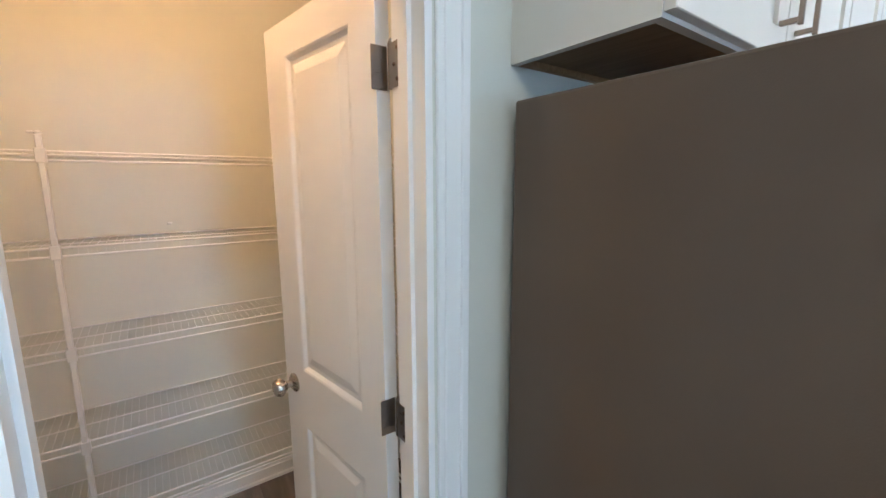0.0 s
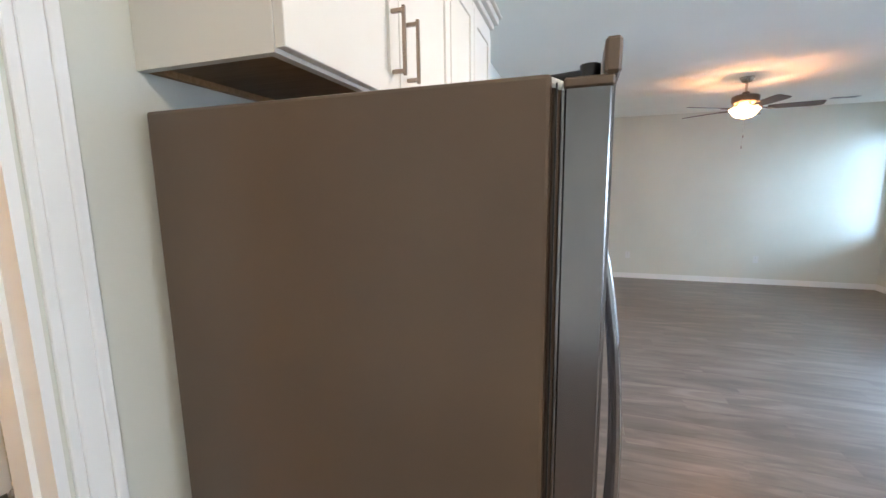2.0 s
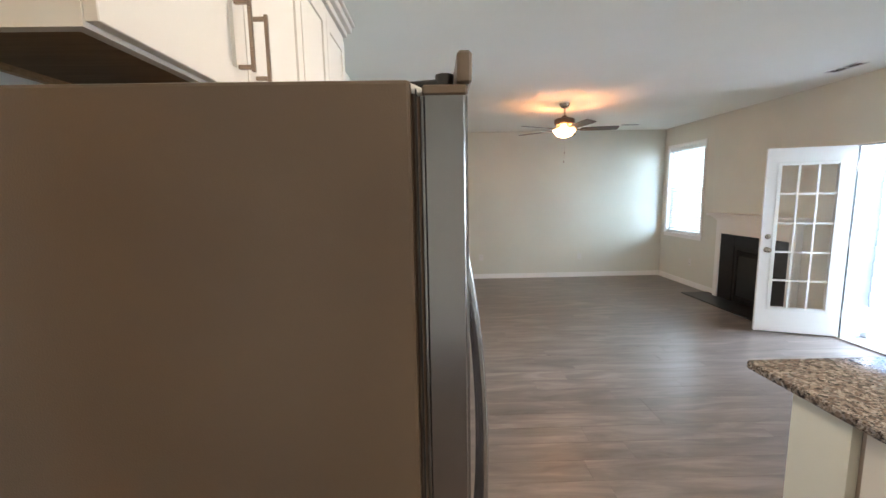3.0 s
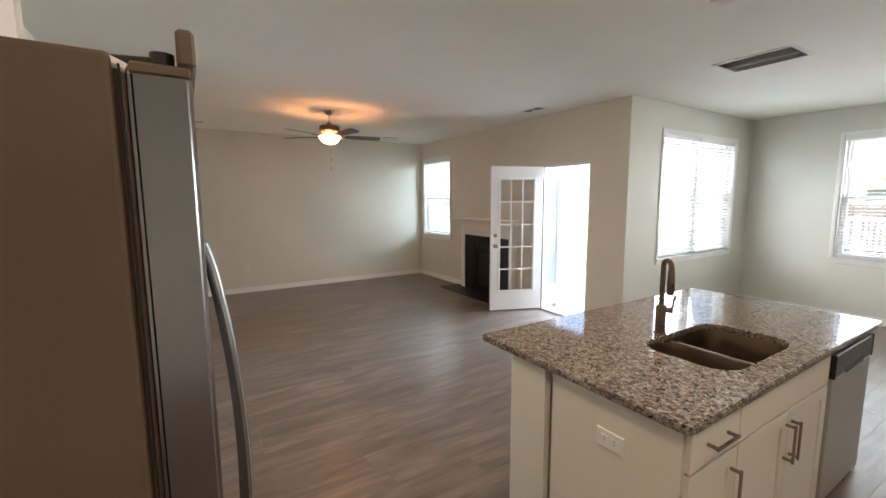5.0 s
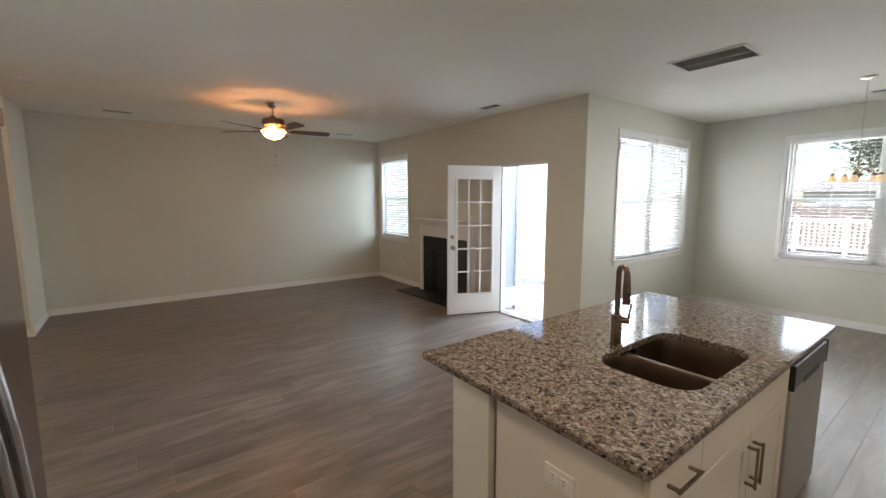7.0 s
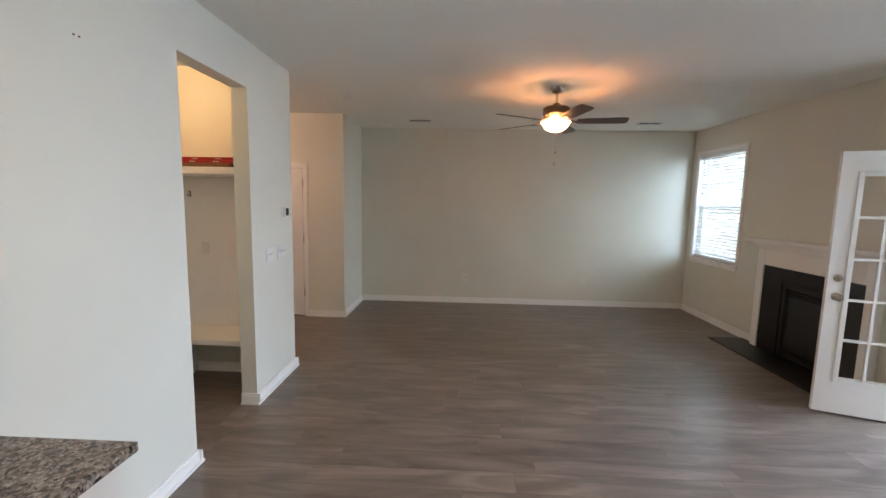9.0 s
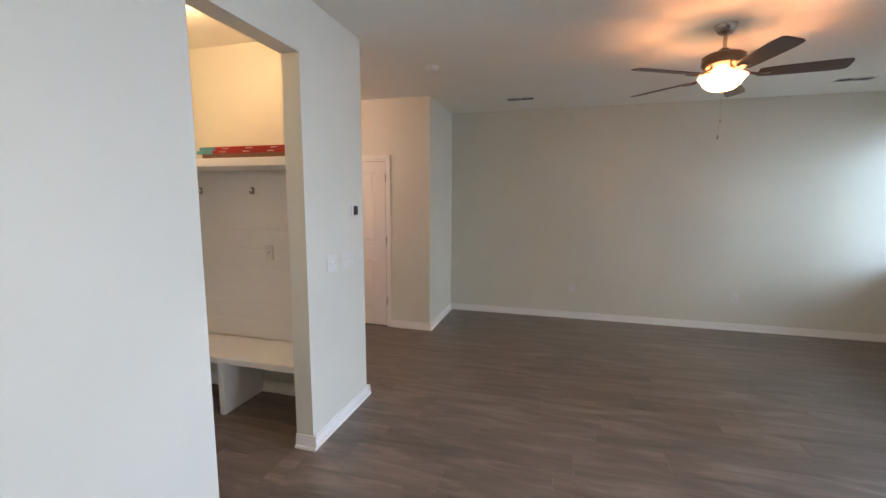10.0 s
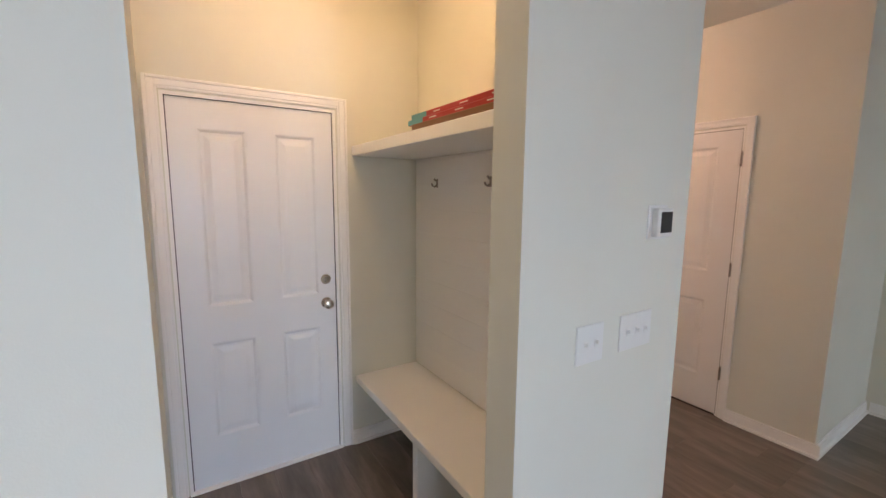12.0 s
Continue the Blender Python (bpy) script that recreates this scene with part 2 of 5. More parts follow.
M["firebox"] = patchy("black_firebox_metal", (0.008, 0.008, 0.008), (0.015, 0.014, 0.013), 20, 0.6, 0.2, 0.001)
M["glass"] = glass("window_glass", (0.62, 0.645, 0.65))
M["doorglass"] = glass("clear_door_glass")
M["amber"] = glow("warm_glass_shade", (1.0, 0.60, 0.28), 1.6)
bt = M["amber"].node_tree
b0, tr0, mx0 = bt.nodes["Principled BSDF"], bt.nodes.new("ShaderNodeBsdfTransparent"), bt.nodes.new("ShaderNodeMixShader")
mx0.inputs[0].default_value, tr0.inputs[0].default_value = 0.45, (1.0, 0.8, 0.55, 1)
bt.links.new(tr0.outputs[0], mx0.inputs[1]), bt.links.new(b0.outputs[0], mx0.inputs[2]), bt.links.new(mx0.outputs[0], bt.nodes["Material Output"].inputs[0])
M["ambershade"] = glow("amber_bell_glass", (1.0, 0.7, 0.4), 0.06, (0.78, 0.66, 0.46))
M["led"] = glow("lit_diffuser", (1.0, 0.80, 0.55), 7.0)
M["grass"] = patchy("dry_lawn", (0.17, 0.165, 0.11), (0.27, 0.25, 0.18), 3, 0.9, 0.6, 0.02)
M["concrete"] = patchy("pale_concrete", (0.42, 0.41, 0.395), (0.50, 0.49, 0.47), 4, 0.85, 0.3, 0.003)
M["siding"] = paint("blue_grey_siding", (0.27, 0.30, 0.34), 0.6, 60, 0.1, 0.05)
M["siding2"] = paint("pale_siding", (0.52, 0.53, 0.54), 0.6, 60, 0.1, 0.05)
M["roof"] = patchy("grey_shingles", (0.16, 0.16, 0.165), (0.27, 0.265, 0.26), 9, 0.9, 0.4, 0.01)
M["leaf"] = patchy("tree_leaves", (0.10, 0.12, 0.085), (0.14, 0.165, 0.12), 5, 0.7, 0.0)
M["bark"] = patchy("tree_bark", (0.07, 0.05, 0.035), (0.13, 0.10, 0.075), 12, 0.9, 0.5, 0.01)
M["brownfence"] = wood("weathered_fence", (0.13, 0.105, 0.105), (0.20, 0.17, 0.17), 0.8)
M["red"] = paint("red_print", (0.33, 0.016, 0.014), 0.3, 60, 0.0, 0.05)
M["teal"] = paint("teal_print", (0.09, 0.32, 0.36), 0.3, 60, 0.0, 0.05)
M["card"] = paint("brown_card", (0.17, 0.09, 0.045), 0.6, 60, 0.05, 0.05)
M["blind"] = paint("white_blind_slat", (0.80, 0.80, 0.78), 0.4, 60, 0.0, 0.01)
bt = M["blind"].node_tree
b0, tl0, mx0 = bt.nodes["Principled BSDF"], bt.nodes.new("ShaderNodeBsdfTranslucent"), bt.nodes.new("ShaderNodeMixShader")
mx0.inputs[0].default_value, tl0.inputs[0].default_value = 0.26, (0.85, 0.86, 0.85, 1)
bt.links.new(b0.outputs[0], mx0.inputs[1]), bt.links.new(tl0.outputs[0], mx0.inputs[2]), bt.links.new(mx0.outputs[0], bt.nodes["Material Output"].inputs[0])


# ---- geometry helpers ----
def box(bm, x0, x1, y0, y1, z0, z1, bev=0.0, seg=1):
    g = bmesh.ops.create_cube(bm, size=1.0)["verts"]
    for v in g:
        v.co = Vector((x0 + (v.co.x + 0.5) * (x1 - x0), y0 + (v.co.y + 0.5) * (y1 - y0), z0 + (v.co.z + 0.5) * (z1 - z0)))
    if bev:
        es = list({e for v in g for e in v.link_edges})
        bmesh.ops.bevel(bm, geom=es, offset=bev, segments=seg, affect="EDGES", profile=0.5)
    return bm


def cyl(bm, p0, p1, r0, r1=None, n=20, caps=True):
    p0, p1 = Vector(p0), Vector(p1)
    r1 = r0 if r1 is None else r1
    d = p1 - p0
    m = Matrix.Translation((p0 + p1) / 2) @ d.to_track_quat("Z", "Y").to_matrix().to_4x4()
    bmesh.ops.create_cone(bm, cap_ends=caps, segments=n, radius1=r0, radius2=r1, depth=d.length, matrix=m)
    return bm


def lathe(bm, prof, n=32, m=None, caps=True):
    """Turn a profile of (radius, z) about z."""
    m = m or Matrix.Identity(4)
    rings = []
    for r, z in prof:
        rings.append([bm.verts.new(m @ Vector((r * math.cos(2 * math.pi * i / n), r * math.sin(2 * math.pi * i / n), z))) for i in range(n)])
    for a, b in zip(rings, rings[1:]):
        for i in range(n):
            bm.faces.new((a[i], a[(i + 1) % n], b[(i + 1) % n], b[i]))
    for ring, flip in ((rings[0], True), (rings[-1], False)):
        if caps and (ring[0].co - ring[n // 2].co).length > 1e-4:
            bm.faces.new(ring[::-1] if flip else ring)
    return bm


def tube(bm, pts, rad, n=12, flat=1.0):
    """A tube along points; rad a number or one radius a point."""
    pts = [Vector(p) for p in pts]
    rs = rad if isinstance(rad, (list, tuple)) else [rad] * len(pts)
    rings, up = [], None
    for i, p in enumerate(pts):
        d = (pts[min(i + 1, len(pts) - 1)] - pts[max(i - 1, 0)]).normalized()
        if up is None:
            up = d.orthogonal().normalized()
        up = (up - d * up.dot(d)).normalized()
        side = d.cross(up)
        rings.append([bm.verts.new(p + rs[i] * (math.cos(2 * math.pi * k / n) * up + flat * math.sin(2 * math.pi * k / n) * side)) for k in range(n)])
    for a, b in zip(rings, rings[1:]):
        for k in range(n):
            bm.faces.new((a[k], a[(k + 1) % n], b[(k + 1) % n], b[k]))
    bm.faces.new(rings[0][::-1]), bm.faces.new(rings[-1])
    return bm


def arc(c, r, a0, a1, n, ax=(1, 0, 0), ay=(0, 0, 1)):
    c, ax, ay = Vector(c), Vector(ax), Vector(ay)
    return [c + r * (math.cos(radians(a0 + (a1 - a0) * i / n)) * ax + math.sin(radians(a0 + (a1 - a0) * i / n)) * ay) for i in range(n + 1)]


def mesh_of(name, bm, material, smooth=False):
    bmesh.ops.recalc_face_normals(bm, faces=bm.faces)
    me = bpy.data.meshes.new(name)
    bm.to_mesh(me)
    bm.free()
    me.materials.append(material)
    if smooth:
        me.polygons.foreach_set("use_smooth", [True] * len(me.polygons))
        me.set_sharp_from_angle(angle=radians(35))
    return me


def part(name, bm, material, parent, label="", smooth=False, m=None):
    ob = new(name, mesh_of(name, bm, material, smooth))
    ob.parent = parent
    if m is not None:
        ob.matrix_basis = m
    if label:
        tagged(ob, label)
    return ob


def thing(name, m, label, category, group="", kind=""):
    ob = new(name)
    ob.matrix_basis = m
    ob.empty_display_size = 0.1
    return tagged(ob, label, category, group, kind)


def structure(name, bm, material, label="", smooth=False):
    ob = new(name, mesh_of(name, bm, material, smooth))
    return tagged(ob, label, "", "", "structure")


B = bmesh.new


def bx(*a, **k):
    return box(B(), *a, **k)

# ---- the plan ----
CEIL = 2.74
XW, XF = -1.6, 9.245
YF, YD = -5.118, -8.133
XB = 4.367
T = 0.12
MUD_X0, MUD_X1, MUD_Y = 4.88, 6.345, 1.612
HALL_X, HALL_Y = 8.22, 3.2
WALL_END = 6.502
PAN = (0.75, 2.55, T, 1.56)


def wall(name, run, p0, p1, s0, s1, opens=(), z0=0.0, z1=CEIL, material=None, label="painted grey-beige drywall"):
    """A wall along run ('x' or 'y') between p0 and p1 across, s0 to s1 along, with openings (a, b, low, high)."""
    bm = B()
    cuts = sorted({s0, s1, *[v for o in opens for v in o[:2]]})
    for a, b in zip(cuts, cuts[1:]):
        spans = [(z0, z1)]
        for oa, ob_, lo, hi in opens:
            if oa <= a + 1e-6 and ob_ >= b - 1e-6:
                spans = [(z0, lo), (hi, z1)]
        for lo, hi in spans:
            if hi - lo > 1e-4:
                if run == "x":
                    box(bm, a, b, p0, p1, lo, hi)
                else:
                    box(bm, p0, p1, a, b, lo, hi)
    bmesh.ops.remove_doubles(bm, verts=bm.verts, dist=1e-5)
    return structure(name, bm, material or M["wall"], label)


W1 = (8.085, 9.085, 0.865, 2.375)
WB = (-7.63, -5.79, 0.845, 2.39)
WD = (1.475, 3.325, 0.80, 2.385)
PD = (4.885, 5.735, 0.0, 2.055)
PANTRY = (1.275, 1.904, 0.0, 2.062)
GARAGE = (4.992, 5.812, 0.0, 2.04)
CLOSET = (0.545, 1.325, 0.0, 2.04)

wall("wall_kitchen", "x", 0, T, XW, WALL_END, [PANTRY, (5.0, 5.745, 0, 2.405)])
wall("wall_mudroom_back", "x", MUD_Y, MUD_Y + T, 4.76, WALL_END, [GARAGE])
wall("wall_mudroom_west", "y", 4.76, MUD_X0, T, MUD_Y)
wall("wall_mudroom_east", "y", MUD_X1, WALL_END, T, MUD_Y)
wall("wall_hall_west", "y", MUD_X1, WALL_END, MUD_Y + T, HALL_Y)
wall("wall_hall_east", "y", HALL_X, HALL_X + T, 0.0, HALL_Y, [CLOSET])
wall("wall_hall_end", "x", HALL_Y, HALL_Y + T, MUD_X1, HALL_X + T)
wall("wall_living_north", "x", 0.0, T, HALL_X + T, XF)
wall("wall_living_east", "y", XF, XF + T, YF - T, T)
wall("wall_fireplace", "x", YF - 0.14, YF, XB + 0.14, XF, [W1, PD])
wall("wall_dining_east", "y", XB, XB + 0.14, YD - 0.14, YF, [WB])
wall("wall_dining_south", "x", YD - 0.14, YD, XW - T, XB, [WD])
wall("wall_west", "y", XW - T, XW, YD, T)
# Four unseen walls added behind the closed doors to block stray outside light.
wall("light_block_garage_end", "x", HALL_Y, HALL_Y + T, 4.64, MUD_X1)
wall("light_block_garage_west", "y", 4.64, 4.76, MUD_Y, HALL_Y + T)
wall("light_block_closet_back", "y", 9.0, 9.0 + T, T, 1.75)
wall("light_block_closet_side", "x", 1.63, 1.75, HALL_X + T, 9.0)
wall("wall_pantry_north", "x", PAN[3], PAN[3] + T, PAN[0] - T, PAN[1] + T)
wall("wall_pantry_west", "y", PAN[0] - T, PAN[0], T, PAN[3])
wall("wall_pantry_east", "y", PAN[1], PAN[1] + T, T, PAN[3])

bm = B()
box(bm, XW - T, XB + 0.14, YD - 0.14, YF, CEIL, CEIL + 0.15)
box(bm, XW - T, XF + T, YF, T, CEIL, CEIL + 0.15)
box(bm, PAN[0] - T, HALL_X + T, T, HALL_Y + T, CEIL, CEIL + 0.15)
box(bm, XB + 0.14, XF + T, YF - T, YF, CEIL, CEIL + 0.15)
# Unseen lid over the closet space, added against stray light.
box(bm, HALL_X + T, 9.0 + T, T, 1.75, CEIL, CEIL + 0.15)
structure("ceiling", bm, M["ceiling"], "smooth white painted ceiling")
bm = B()
box(bm, XW - T, XB + 0.14, YD - 0.14, YF, -0.15, -0.006)
box(bm, XW - T, XF + T, YF - 0.14, T, -0.15, -0.006)
box(bm, PAN[0] - T, HALL_X + T, T, HALL_Y + T, -0.15, -0.006)
# Unseen closet floor, added with its walls and lid.
box(bm, HALL_X + T, 9.0 + T, T, 1.75, -0.15, -0.006)
floor = structure("floor", bm, M["dark"], "floor of grey-brown oak-look vinyl planks")

# ---- baseboards ----
bm = B()


def base(x0, y0, x1, y1, nx, ny):
    """Baseboard and shoe along a wall face, thickness towards (nx, ny)."""
    for t0, t1, z0, z1 in ((0.0, 0.013, 0.0, 0.068), (0.0, 0.009, 0.068, 0.085), (0.013, 0.028, 0.0, 0.016)):
        xa, xb = sorted((x0 + nx * t0, x1 + nx * t1)) if nx else sorted((x0, x1))
        ya, yb = sorted((y0 + ny * t0, y1 + ny * t1)) if ny else sorted((y0, y1))
        box(bm, xa, xb, ya, yb, z0, z1)


K = 0.028
base(3.80, 0, 5.0, 0, 0, -1), base(5.745, 0, WALL_END, 0, 0, -1)
base(5.0, -K, 5.0, 0.12, 1, 0), base(5.745, -K, 5.745, 0.12, -1, 0)
base(WALL_END, -K, WALL_END, HALL_Y, 1, 0)
base(HALL_X, -K, HALL_X, 0.49, -1, 0), base(HALL_X, 1.385, HALL_X, HALL_Y, -1, 0)
base(HALL_X, 0, XF, 0, 0, -1), base(XF, YF, XF, -K, -1, 0)
base(7.62, YF, XF - K, YF, 0, 1), base(5.80, YF, 6.15, YF, 0, 1), base(XB, YF, 4.825, YF, 0, 1)
base(XB, YD, XB, YF, -1, 0), base(XW, YD, XB - K, YD, 0, 1), base(XW, YD, XW, 0, 1, 0)
base(1.985, 0, 2.08, 0, 0, -1), base(XW, 0, 1.215, 0, 0, -1)
base(MUD_X0, 0.12, MUD_X0, MUD_Y, 1, 0), base(5.875, MUD_Y, MUD_X1, MUD_Y, 0, -1), base(MUD_X1, 0.12, MUD_X1, MUD_Y - K, -1, 0)
base(PAN[0], PAN[3], PAN[1], PAN[3], 0, -1), base(PAN[1], T, PAN[1], PAN[3] - K, -1, 0), base(PAN[0], T, PAN[0], PAN[3] - K, 1, 0)
structure("baseboard", bm, M["trim"], "white painted baseboard with shoe moulding")


# ---- door casings and jambs ----
def casing(bm, run, face, out, a, b, top, width, low=0.0):
    """Three-step casing round an opening on a wall face; out: +1 or -1 along the wall's normal."""
    steps = ((0.0, 0.22, 0.011), (0.22, 0.74, 0.014), (0.74, 1.0, 0.019))
    for f0, f1, t in steps:
        d0, d1 = sorted((face, face + out * t))
        w0, w1 = 0.006 + f0 * width, 0.006 + f1 * width
        for s0, s1, z0, z1 in ((a - w1, a - w0, low, top + w1), (b + w0, b + w1, low, top + w1), (a - w0, b + w0, top + w0, top + w1)):
            if run == "x":
                box(bm, s0, s1, d0, d1, z0, z1, 0.002)
            else:
                box(bm, d0, d1, s0, s1, z0, z1, 0.002)


def jamb(bm, run, p0, p1, a, b, top, t=0.018, stop=None):
    for s0, s1, z0, z1 in ((a, a + t, 0, top), (b - t, b, 0, top), (a + t, b - t, top - t, top)):
        if run == "x":
            box(bm, s0, s1, p0, p1, z0, z1)
        else:
            box(bm, p0, p1, s0, s1, z0, z1)
    if stop is not None:
        q0, q1 = stop
        for s0, s1, z0, z1 in ((a + t, a + t + 0.01, 0, top - t), (b - t - 0.01, b - t, 0, top - t), (a + t + 0.01, b - t - 0.01, top - t - 0.01, top - t)):
            if run == "x":
                box(bm, s0, s1, q0, q1, z0, z1)
            else:
                box(bm, q0, q1, s0, s1, z0, z1)


def trim_set(name, run, faces, a, b, top, width, p0, p1, stop=None):
    bm = B()
    for face, out in faces:
        casing(bm, run, face, out, a, b, top, width)
    jamb(bm, run, p0, p1, a - 0.0, b + 0.0, top, 0.016, stop)
    return structure(name, bm, M["trim"], "white painted door casing and jamb")


trim_set("trim", "x", [(0.0, -1), (T, 1)], PANTRY[0], PANTRY[1], PANTRY[3], 0.072, -0.001, T + 0.001, (0.045, 0.08))
trim_set("trim", "x", [(MUD_Y, -1)], GARAGE[0], GARAGE[1], GARAGE[3], 0.056, MUD_Y - 0.001, MUD_Y + T + 0.001, (MUD_Y + 0.07, MUD_Y + 0.1))
trim_set("trim", "y", [(HALL_X, -1)], CLOSET[0], CLOSET[1], CLOSET[3], 0.050, HALL_X - 0.001, HALL_X + T + 0.001, (HALL_X + 0.05, HALL_X + 0.08))
trim_set("trim", "x", [(YF - 0.14, -1)], PD[0], PD[1], PD[3], 0.056, YF - 0.141, YF + 0.001, (YF - 0.1, YF - 0.06))


# ---- doors ----
def leaf(w, h, t, panels):
    """Door leaf from x 0 to w, y -t/2 to t/2, with raised panels (x0, x1, z0, z1) on both faces."""
    bm = B()
    xs = sorted({0, w, *[v for p in panels for v in p[:2]]})
    zs = sorted({0, h, *[v for p in panels for v in p[2:]]})
    for side in (-1, 1):
        y = side * t / 2
        for xa, xb in zip(xs, xs[1:]):
            for za, zb in zip(zs, zs[1:]):
                if any(p[0] <= xa and p[1] >= xb and p[2] <= za and p[3] >= zb for p in panels):
                    continue
                bm.faces.new([bm.verts.new((x, y, z)) for x, z in ((xa, za), (xb, za), (xb, zb), (xa, zb))])
        for p in panels:
            rings = []
            for inset, depth in ((0, 0), (0.006, 0.002), (0.016, 0.009), (0.028, 0.009), (0.055, 0.003)):
                yy = y - side * depth
                rings.append([bm.verts.new((x, yy, z)) for x, z in ((p[0] + inset, p[2] + inset), (p[1] - inset, p[2] + inset), (p[1] - inset, p[3] - inset), (p[0] + inset, p[3] - inset))])
            for a, b in zip(rings, rings[1:]):
                for i in range(4):
                    bm.faces.new((a[i], a[(i + 1) % 4], b[(i + 1) % 4], b[i]))
            bm.faces.new(rings[-1])
    for a, b in (((0, 0), (w, 0)), ((w, 0), (w, h)), ((w, h), (0, h)), ((0, h), (0, 0))):
        bm.faces.new([bm.verts.new(v) for v in ((a[0], -t / 2, a[1]), (b[0], -t / 2, b[1]), (b[0], t / 2, b[1]), (a[0], t / 2, a[1]))])
    bmesh.ops.remove_doubles(bm, verts=bm.verts, dist=1e-5)
    return bm


def knob_mesh(bm, x, y, z, out, ball=0.028):
    m = Matrix.Translation((x, y, z)) @ Matrix.Rotation(radians(90 if out < 0 else -90), 4, "X")
    lathe(bm, [(0.0, 0), (0.031, 0), (0.031, 0.004), (0.024, 0.010), (0.012, 0.013), (0.011, 0.028), (0.018, 0.033), (ball, 0.045), (ball * 1.02, 0.055), (ball * 0.85, 0.066), (0.010, 0.071), (0.0, 0.071)], 24, m)


def bolt_mesh(bm, x, y, z, out):
    m = Matrix.Translation((x, y, z)) @ Matrix.Rotation(radians(90 if out < 0 else -90), 4, "X")
    lathe(bm, [(0.0, 0), (0.029, 0), (0.029, 0.006), (0.022, 0.014), (0.0, 0.015)], 24, m)
    box(bm, x - 0.005, x + 0.005, *sorted((y + out * 0.014, y + out * 0.026)), z - 0.016, z + 0.016, 0.002)


def hinge_mesh(bm, x, y, z, n=16):
    """Knuckle barrel at x, y with two small leaves."""
    for i in range(5):
        cyl(bm, (x, y, z - 0.044 + i * 0.018), (x, y, z - 0.0275 + i * 0.018), 0.0065, n=n)
    cyl(bm, (x, y, z + 0.046), (x, y, z + 0.056), 0.0055, 0.002, n=n)


def panel_door(name, m, w, h, panels, label, hinges=(0.23, 1.03, 1.81), knob=0.93, bolt=None, hx=0.0, hy=0.0, t=0.035):
    d = thing(name, m, label, "door")
    part("door_leaf", leaf(w, h, t, panels), M["door"], d)
    for out in (-1, 1):
        bm = B(); knob_mesh(bm, w - 0.062, out * t / 2, knob, out)
        part("door_handle", bm, M["nickel"], d, "satin nickel round knob", True)
        if bolt:
            bm = B(); bolt_mesh(bm, w - 0.062, out * t / 2, bolt, out)
            part("deadbolt", bm, M["nickel"], d, "satin nickel deadbolt", True)
    bm = B(); box(bm, w - 0.001, w + 0.0012, -0.012, 0.012, knob - 0.03, knob + 0.03)
    part("latch_plate", bm, M["nickel"], d)
    for z in hinges:
        bm = B(); hinge_mesh(bm, hx, hy, z)
        part("hinge", bm, M["hinge"], d, "satin nickel butt hinge", True)
    return d


P4 = [(0.125, 0.34, 0.98, 1.87), (0.48, 0.69, 0.98, 1.87), (0.125, 0.34, 0.27, 0.785), (0.48, 0.69, 0.27, 0.785)]
gd = panel_door("door_garage", pose(5.006, MUD_Y + 0.028, 0.012), 0.792, 2.015, P4, "closed white four-panel door with knob and deadbolt, mudroom end wall", (0.24, 1.03, 1.81), 0.925, 1.065, -0.004, -0.022)
# Black strips laid on the leaf's edges draw the shaded gap round the door.
part("gap_strip", bx(0.0, 0.0065, -0.019, -0.0165, 0.0, 2.0085), M["black"], gd, "black strip for the shade of the door gap")
part("gap_strip", bx(0.7855, 0.792, -0.019, -0.0165, 0.0, 2.0085), M["black"], gd, "black strip for the shade of the door gap")
part("gap_strip", bx(0.0, 0.792, -0.019, -0.0165, 2.0085, 2.015), M["black"], gd, "black strip for the shade of the door gap")
P2 = [(0.14, 0.62, 1.03, 1.905), (0.14, 0.62, 0.255, 0.82)]
cd = panel_door("door_closet", pose(HALL_X + 0.018, 0.556, 0.012, 0, 0, 90), 0.752, 2.012, P2, "closed white two-panel interior door in the hall", (0.31, 1.06, 1.81), 0.93, None, -0.004, 0.024)
# Dark strips on the leaf's face stand for the shade in the gap.
part("shadow_gap", bx(0.0, 0.752, 0.0165, 0.019, 2.0085, 2.012), M["dark"], cd)
part("shadow_gap", bx(0.0, 0.0035, 0.0165, 0.019, 0.0, 2.0085), M["dark"], cd)
PP = [(0.099, 0.429, 1.015, 1.938), (0.099, 0.429, 0.20, 0.825)]
pdr = panel_door("door_pantry", pose(1.882, 0.150, 0.012, 0, 0, 98.5), 0.558, 2.03, PP, "white two-panel pantry door standing open inwards", (), 0.952, None)
INV = pdr.matrix_basis.inverted()
for z in (0.25, 1.055, 1.84):
    bm = B()
    hinge_mesh(bm, 1.889, 0.128, z)
    hg = part("hinge", bm, M["hinge"], pdr, "satin nickel butt hinge with three screws", True, INV)
    bm = B(); box(bm, 1.8845, 1.8865, 0.082, 0.128, z - 0.044, z + 0.044, 0.0008)
    part("jamb_leaf", bm, M["hinge"], hg)
    for dz in (-0.03, 0.0, 0.03):
        yy = 0.107 if dz == 0 else 0.095
        bm = B(); cyl(bm, (1.8845, yy, z + dz), (1.8830, yy, z + dz), 0.004, n=12)
        part("screw", bm, M["nickel_dark"], hg)
    bm = B(); box(bm, 1.853, 1.890, 0.1455, 0.1485, z - 0.044, z + 0.044, 0.0008)
    part("door_plate", bm, M["hinge"], hg)


